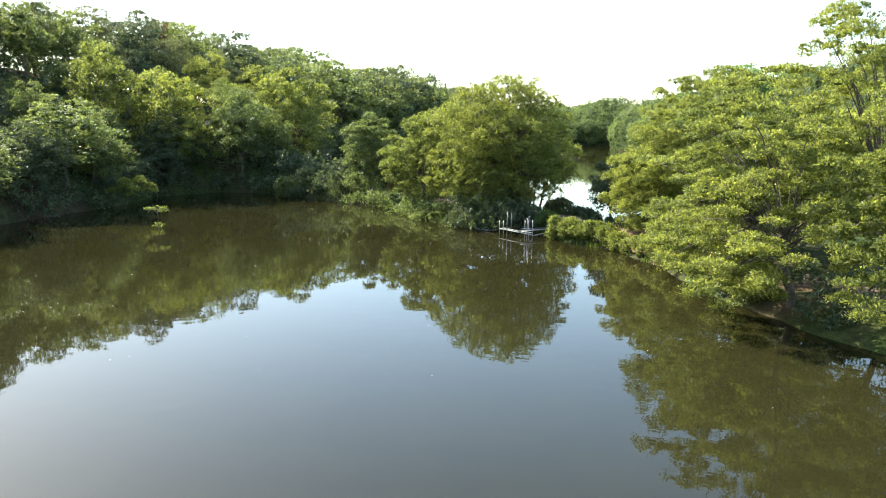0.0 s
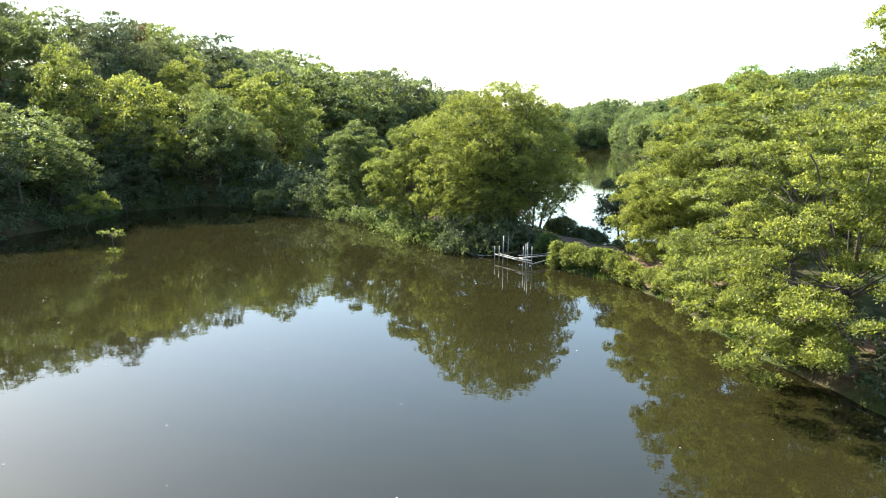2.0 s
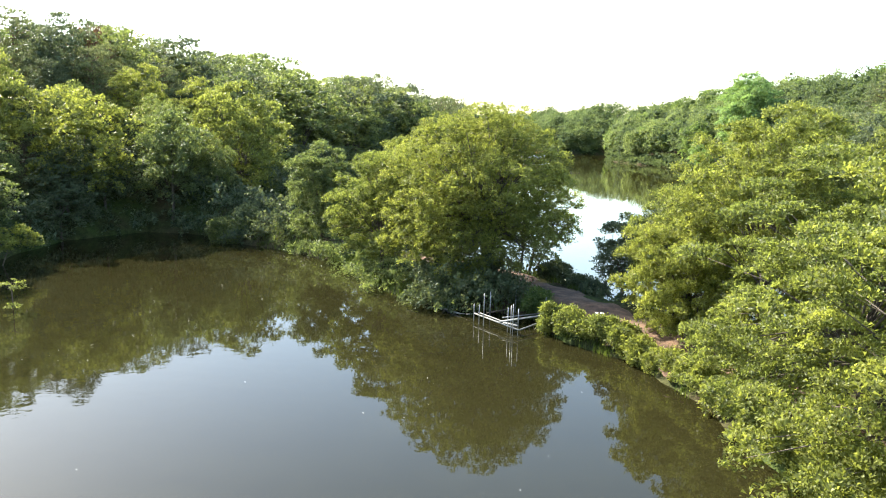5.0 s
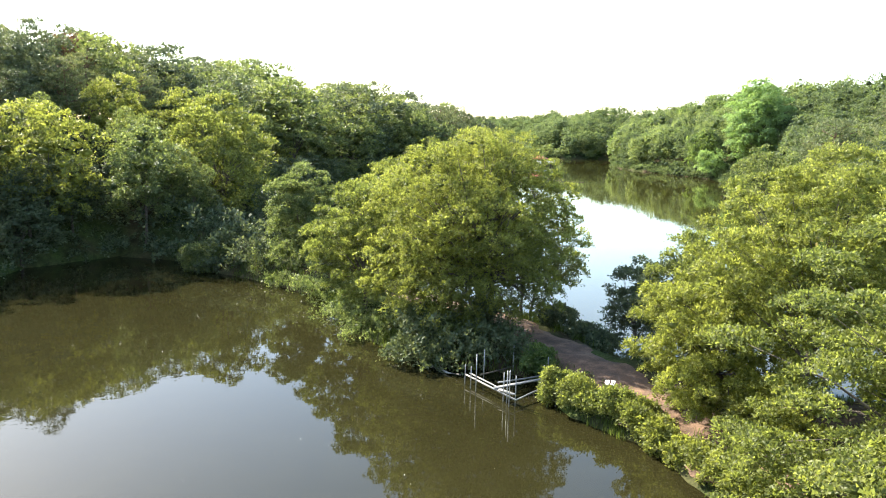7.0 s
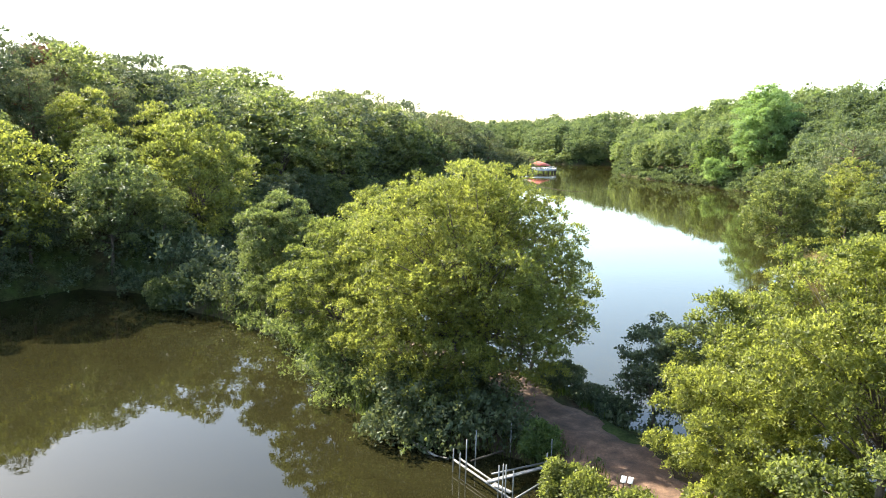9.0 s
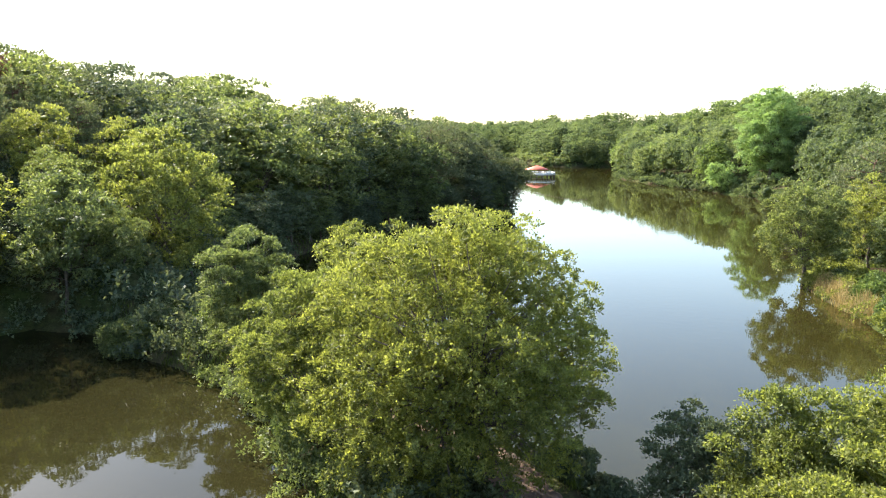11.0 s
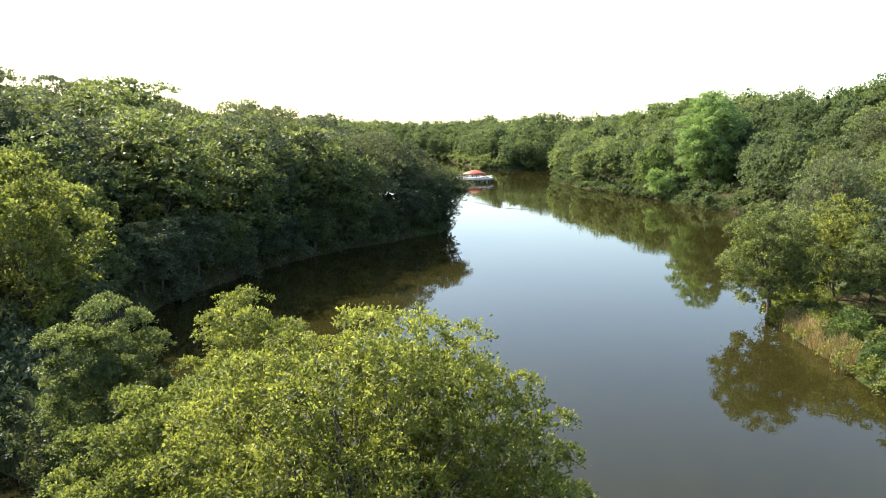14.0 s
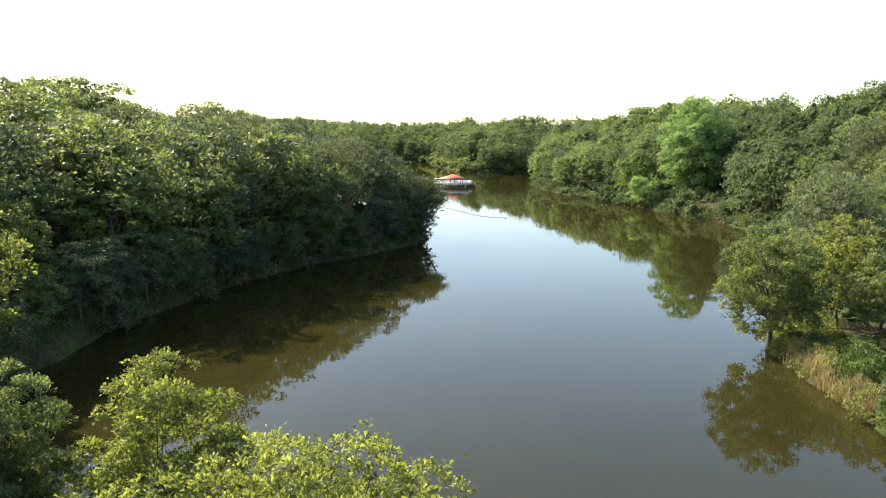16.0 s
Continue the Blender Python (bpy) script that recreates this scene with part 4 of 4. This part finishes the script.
def blades(name, spots, low, high, width, each, spread_r, mat, label, seed, lean=0.35, category="grass"):
    """Grass: single blades, bent once."""
    rng = np.random.default_rng(seed)
    p = np.repeat(np.asarray(spots, float), each, 0)
    p = p + rng.normal(size=p.shape) * spread_r
    z, d = land(p)
    p, z = p[d > -0.25], np.maximum(z[d > -0.25], 0.0)
    n = len(p)
    h = rng.uniform(low, high, n)[:, None]
    a = rng.uniform(0, 6.283, n)
    out_d = np.stack([np.cos(a), np.sin(a), np.zeros(n)], 1)
    side = np.stack([-np.sin(a), np.cos(a), np.zeros(n)], 1) * width
    base = np.column_stack([p, z - 0.03])
    up = np.array([0, 0, 1.0])
    k = lean * rng.random(n)[:, None]
    mid = base + up * h * 0.6 + out_d * h * k * 0.4
    tip = base + up * h * 0.95 + out_d * h * k * 1.3
    v = np.stack([base - side, base + side, mid + side * 0.8, mid - side * 0.8, tip + side * 0.15, tip - side * 0.15], 1).reshape(-1, 3)
    o = np.arange(n)[:, None] * 6
    q = np.concatenate([o + np.array([[0, 1, 2, 3]]), o + np.array([[3, 2, 4, 5]])])
    tagged(new(name, quad_mesh(name, v, q, mat)), label, category, kind="stuff")


blades("dry_reeds", shore_spots(LAKE, 0.45, lambda x, y: x > 30 and 112.5 < y < 127, 0.0, 1.5, rng0), 0.8, 1.9, 0.025, 60, 0.3, GRASS_STRAW, "straw-coloured dry reeds on the lake bank", 61, 0.5, "reeds")
blades("bank_grass", shore_spots(LAKE, 0.35, right_near, 0.3, 6.0, rng0), 0.25, 0.6, 0.02, 60, 0.4, GRASS_GREEN, "green grass on the lake bank", 62)
blades("bank_grass", shore_spots(POND, 0.3, lambda x, y: x > -34 and y > 54, 0.1, 1.6, rng0), 0.2, 0.5, 0.018, 45, 0.3, GRASS_GREEN, "grass along the pond bank", 63)
blades("bank_grass", shore_spots(LAKE, 0.35, bank_lake, 0.1, 1.6, rng0), 0.2, 0.5, 0.018, 45, 0.3, GRASS_GREEN, "grass along the lake edge", 64)
blades("shore_weeds", shore_spots(LAKE, 0.8, headland, 0.0, 2.5, rng0), 0.25, 0.6, 0.04, 40, 0.6, GRASS_GREEN, "rank green weeds under the headland trees", 65)

# ---- landing of poles and beams ----
dock = tagged(new("landing_frame"), "makeshift landing of steel poles and pale beams at the pond edge", "landing")
for x, y, top in ((-2.4, 65.8, 1.1), (-1.75, 64.8, 2.0), (-2.05, 65.2, 1.2), (-1.45, 66.5, 1.75), (0.1, 68.0, 1.6), (-0.3, 63.6, 1.5), (0.0, 62.95, 1.85), (-0.12, 63.3, 1.7), (0.3, 63.05, 1.55),
                  (1.7, 65.1, 1.5), (1.95, 66.6, 1.5)):
    t = Tubes().tube([(x, y, -1.2), (x + 0.02, y, 0.4), (x + 0.03, y + 0.02, top)], [0.026, 0.026, 0.026], 8)
    part("pole", t.mesh("pole", STEEL), dock)
for a, b, w, h, mat in (((-2.4, 66.2, 0.42), (0.35, 62.85, 0.38), 0.08, 0.07, PALE_WOOD), ((-2.15, 66.3, 0.46), (0.1, 63.5, 0.44), 0.07, 0.06, PALE_WOOD),
                        ((-0.75, 64.1, 0.5), (1.75, 65.9, 0.52), 0.2, 0.06, PALE_WOOD), ((-0.6, 64.6, 0.62), (1.8, 66.2, 0.6), 0.08, 0.06, STEEL),
                        ((0.3, 63.0, 0.3), (1.85, 65.0, 0.42), 0.07, 0.07, STEEL), ((-1.6, 66.0, 0.5), (-0.2, 67.2, 0.55), 0.07, 0.06, DARK_WOOD),
                        ((-0.5, 63.9, 0.52), (0.25, 63.3, 0.5), 0.2, 0.05, PALE_WOOD)):
    m, ln, w, h = beam(a, b, w, h)
    last_beam = part("beam", Tubes().box(m, ln, w, h).mesh("beam", mat, False), dock)
    if mat == STEEL and a[2] < 0.4:
        net_beam = last_beam
for k in range(6):
    a, b = Vector((0.3, 63.0, 0.28)), Vector((1.85, 65.0, 0.4))
    p = a.lerp(b, (k + 0.5) / 6)
    part("hanging_net", Tubes().tube([p, p + Vector((0.04, 0.05, -0.2)), p + Vector((0.12, 0.1, -0.38))], [0.015, 0.03, 0.012], 5).mesh("hanging_net", DARK_WOOD), net_beam, "strip of dark netting")

# fallen branch in the water beside the landing
fallen = tagged(new("fallen_branch"), "bare pale fallen branch lying in the pond", "branch")
t = Tubes().tube([(-5.9, 70.6, 0.25), (-5.2, 69.4, 0.1), (-4.4, 68.4, 0.05), (-3.4, 67.2, 0.1), (-2.7, 66.7, 0.2)], [0.02, 0.045, 0.05, 0.06, 0.05], 6)
for a, b in (((-5.2, 69.4, 0.1), (-5.5, 68.9, 0.35)), ((-4.4, 68.4, 0.05), (-4.9, 68.0, 0.3)), ((-3.9, 67.8, 0.1), (-3.9, 67.2, 0.4)), ((-4.8, 68.9, 0.1), (-4.4, 69.1, 0.5))):
    t.tube([a, tuple((Vector(a) + Vector(b)) / 2 + Vector((0.05, 0, 0.05))), b], [0.03, 0.02, 0.008], 5)
part("bough", t.mesh("bough", PALE_WOOD), fallen)

# notice boards at the path
notice = tagged(new("notice_board"), "pair of small white notice boards on short posts", "sign")
for k in (0, 1):
    x, y = 4.75 + 0.26 * k, 63.5 - 0.1 * k
    z = ground_z(x, y)
    post = part("post", Tubes().tube([(x, y + 0.03, z - 0.2), (x, y + 0.03, z + 0.38)], [0.025, 0.025], 6).mesh("post", DARK_WOOD), notice)
    part("board", Tubes().box(Matrix.Translation((x, y, z + 0.42)) @ Matrix.Rotation(-0.3, 4, "Z") @ Matrix.Rotation(radians(35), 4, "X"), 0.2, 0.3, 0.025).mesh("board", WHITE_PAINT, False), post, "small white board")

# sapling standing in the pond
rng = np.random.default_rng(9)
sap = tagged(new("sapling"), "thin sapling with a flat leafy top standing in the pond", "sapling")
t = Tubes().tube([(0, 0, -1), (0.03, 0, 0.6), (0, 0.02, 1.3), (0.05, 0, 1.75)], [0.04, 0.035, 0.028, 0.015], 6)
c, r = [(0, 0, 0.22), (0.25, -0.1, 0.3)], [(0.42, 0.4, 0.3), (0.3, 0.3, 0.25)]
for a in range(7):
    p = (0.95 * math.cos(a * 0.9) * (0.55 + 0.07 * a), 0.8 * math.sin(a * 0.9) * (0.55 + 0.07 * a), 1.55 + 0.1 * (a % 3))
    t.tube([(0.02, 0, 1.25), (p[0] * 0.5, p[1] * 0.5, 1.5), p], [0.018, 0.012, 0.005], 5)
    c.append(p), r.append((0.34, 0.34, 0.1))
part("stem", t.mesh("stem", BARK), sap)
part("leaves", foliage("leaves", LEAF_BRIGHT, leaf_quads(rng, c, r, 560, 0.14, 0.6, hide=False)), sap)
sap.location = (-30.9, 63.5, 0)

# ---- pavilion on the lake ----
pav = tagged(new("lake_pavilion"), "red-roofed pavilion on a round white-railed platform over the lake", "pavilion")


def ring_prism(rad, z0, z1, n=10, squeeze=1.0):
    """A flat many-sided slab."""
    v = [(rad * math.cos(2 * math.pi * k / n), rad * squeeze * math.sin(2 * math.pi * k / n), z) for z in (z0, z1) for k in range(n)]
    v += [(0, 0, z0), (0, 0, z1)]
    q = [(k, (k + 1) % n, n + (k + 1) % n, n + k) for k in range(n)]
    for k in range(0, n, 2):
        q += [(n + k, n + k + 1, n + (k + 2) % n, 2 * n + 1), ((k + 2) % n, k + 1, k, 2 * n)]
    return v, q


v, q = ring_prism(7.2, 0.95, 1.2)
deck = part("deck", quad_mesh("deck", v, q, CONCRETE), pav)
for k in range(20):
    w = 2 * math.pi * k / 20
    part("pile", Tubes().tube([(6.7 * math.cos(w), 6.7 * math.sin(w), -1.5), (6.7 * math.cos(w), 6.7 * math.sin(w), 1.0)], [0.2, 0.2], 8).mesh("pile", DARK_WOOD), deck, "dark timber pile")
for k in range(10):
    w, w2 = 2 * math.pi * k / 10, 2 * math.pi * (k + 1) / 10
    a, b = Vector((7 * math.cos(w), 7 * math.sin(w), 1.55)), Vector((7 * math.cos(w2), 7 * math.sin(w2), 1.55))
    m, ln, _, _ = beam(a, b, 0, 0)
    part("railing_panel", Tubes().box(m, ln - 0.1, 0.08, 0.45).mesh("railing_panel", WHITE_PAINT, False), deck, "white railing panel")
for k in range(6):
    w = 2 * math.pi * k / 6 + 0.3
    part("column", Tubes().tube([(3.7 * math.cos(w), 3.7 * math.sin(w), 1.15), (3.7 * math.cos(w), 3.7 * math.sin(w), 3.0)], [0.14, 0.14], 8).mesh("column", DARK_WOOD), pav)
n = 6
v = [(4.9 * math.cos(2 * math.pi * k / n + 0.3), 4.9 * math.sin(2 * math.pi * k / n + 0.3), 2.75) for k in range(n)]
v += [(4.9 * math.cos(2 * math.pi * k / n + 0.3), 4.9 * math.sin(2 * math.pi * k / n + 0.3), 2.9) for k in range(n)]
v += [(2.2 * math.cos(2 * math.pi * k / n + 0.3), 2.2 * math.sin(2 * math.pi * k / n + 0.3), 3.75) for k in range(n)]
v += [(0.3 * math.cos(2 * math.pi * k / n + 0.3), 0.3 * math.sin(2 * math.pi * k / n + 0.3), 4.35) for k in range(n)]
q = [(r * n + k, r * n + (k + 1) % n, r * n + n + (k + 1) % n, r * n + n + k) for r in range(3) for k in range(n)]
q += [(18, 19, 20, 21), (21, 22, 23, 18), (3, 2, 1, 0), (0, 5, 4, 3)]
part("roof", quad_mesh("roof", v, q, RED_ROOF), pav, "red hipped roof")
for a, b in (((-6.5, -2, 2.7), (-3.6, -3.5, 2.85)), ((3.4, -3.0, 2.4), (6.8, -1.5, 2.3))):
    m, ln, _, _ = beam(a, b, 0, 0)
    awning = part("awning", Tubes().box(m, ln, 1.6, 0.06).mesh("awning", WHITE_PAINT, False), pav, "white awning")
    for p in (a, b):
        part("awning_post", Tubes().tube([(p[0], p[1], 1.15), p], [0.04, 0.04], 6).mesh("awning_post", STEEL), awning)
pav.location = (4.5, 328, 0)

# line of floats
rope = tagged(new("float_line"), "rope with a row of small dark floats on the lake", "float line")
pts = along([Vector(p) for p in ((-1, 258), (3.6, 249.5), (6.8, 243.2), (10, 237.2), (13.2, 235.0), (16, 234.6))], 32)
line_rope = part("rope", Tubes().tube([(p.x, p.y, 0.01) for p in pts], [0.02] * 32, 5).mesh("rope", DARK_WOOD), rope)
ball = Tubes().tube([(0, -0.14, 0), (0, -0.1, 0), (0, 0.1, 0), (0, 0.14, 0)], [0.04, 0.1, 0.1, 0.04], 8).mesh("float", DARK_WOOD)
for p in pts:
    part("float", ball, line_rope).location = (p.x, p.y, 0.05)

# ---- fallen leaves and specks adrift on the pond ----
rng = np.random.default_rng(92)
n = 70
p = np.column_stack([rng.uniform(-24, 12, n), 12 + 46 * rng.random(n), np.full(n, 0.012)])
p = p[shore_distance(p[:, :2], POND) < -0.5]
n = len(p)
a = rng.uniform(0, 6.283, n)
u = np.stack([np.cos(a), np.sin(a), rng.normal(size=n) * 0.12], 1) * rng.uniform(0.015, 0.045, n)[:, None]
w = np.stack([-np.sin(a), np.cos(a), rng.normal(size=n) * 0.12], 1) * rng.uniform(0.008, 0.02, n)[:, None]
v = np.stack([p - u, p - w + (0, 0, 0.008), p + u, p + w + (0, 0, 0.008)], 1).reshape(-1, 3)
tagged(new("floating_leaves", quad_mesh("floating_leaves", v, np.arange(n * 4).reshape(-1, 4), WHITE_PAINT)), "pale specks and fallen leaves adrift on the pond", "leaves", kind="stuff")
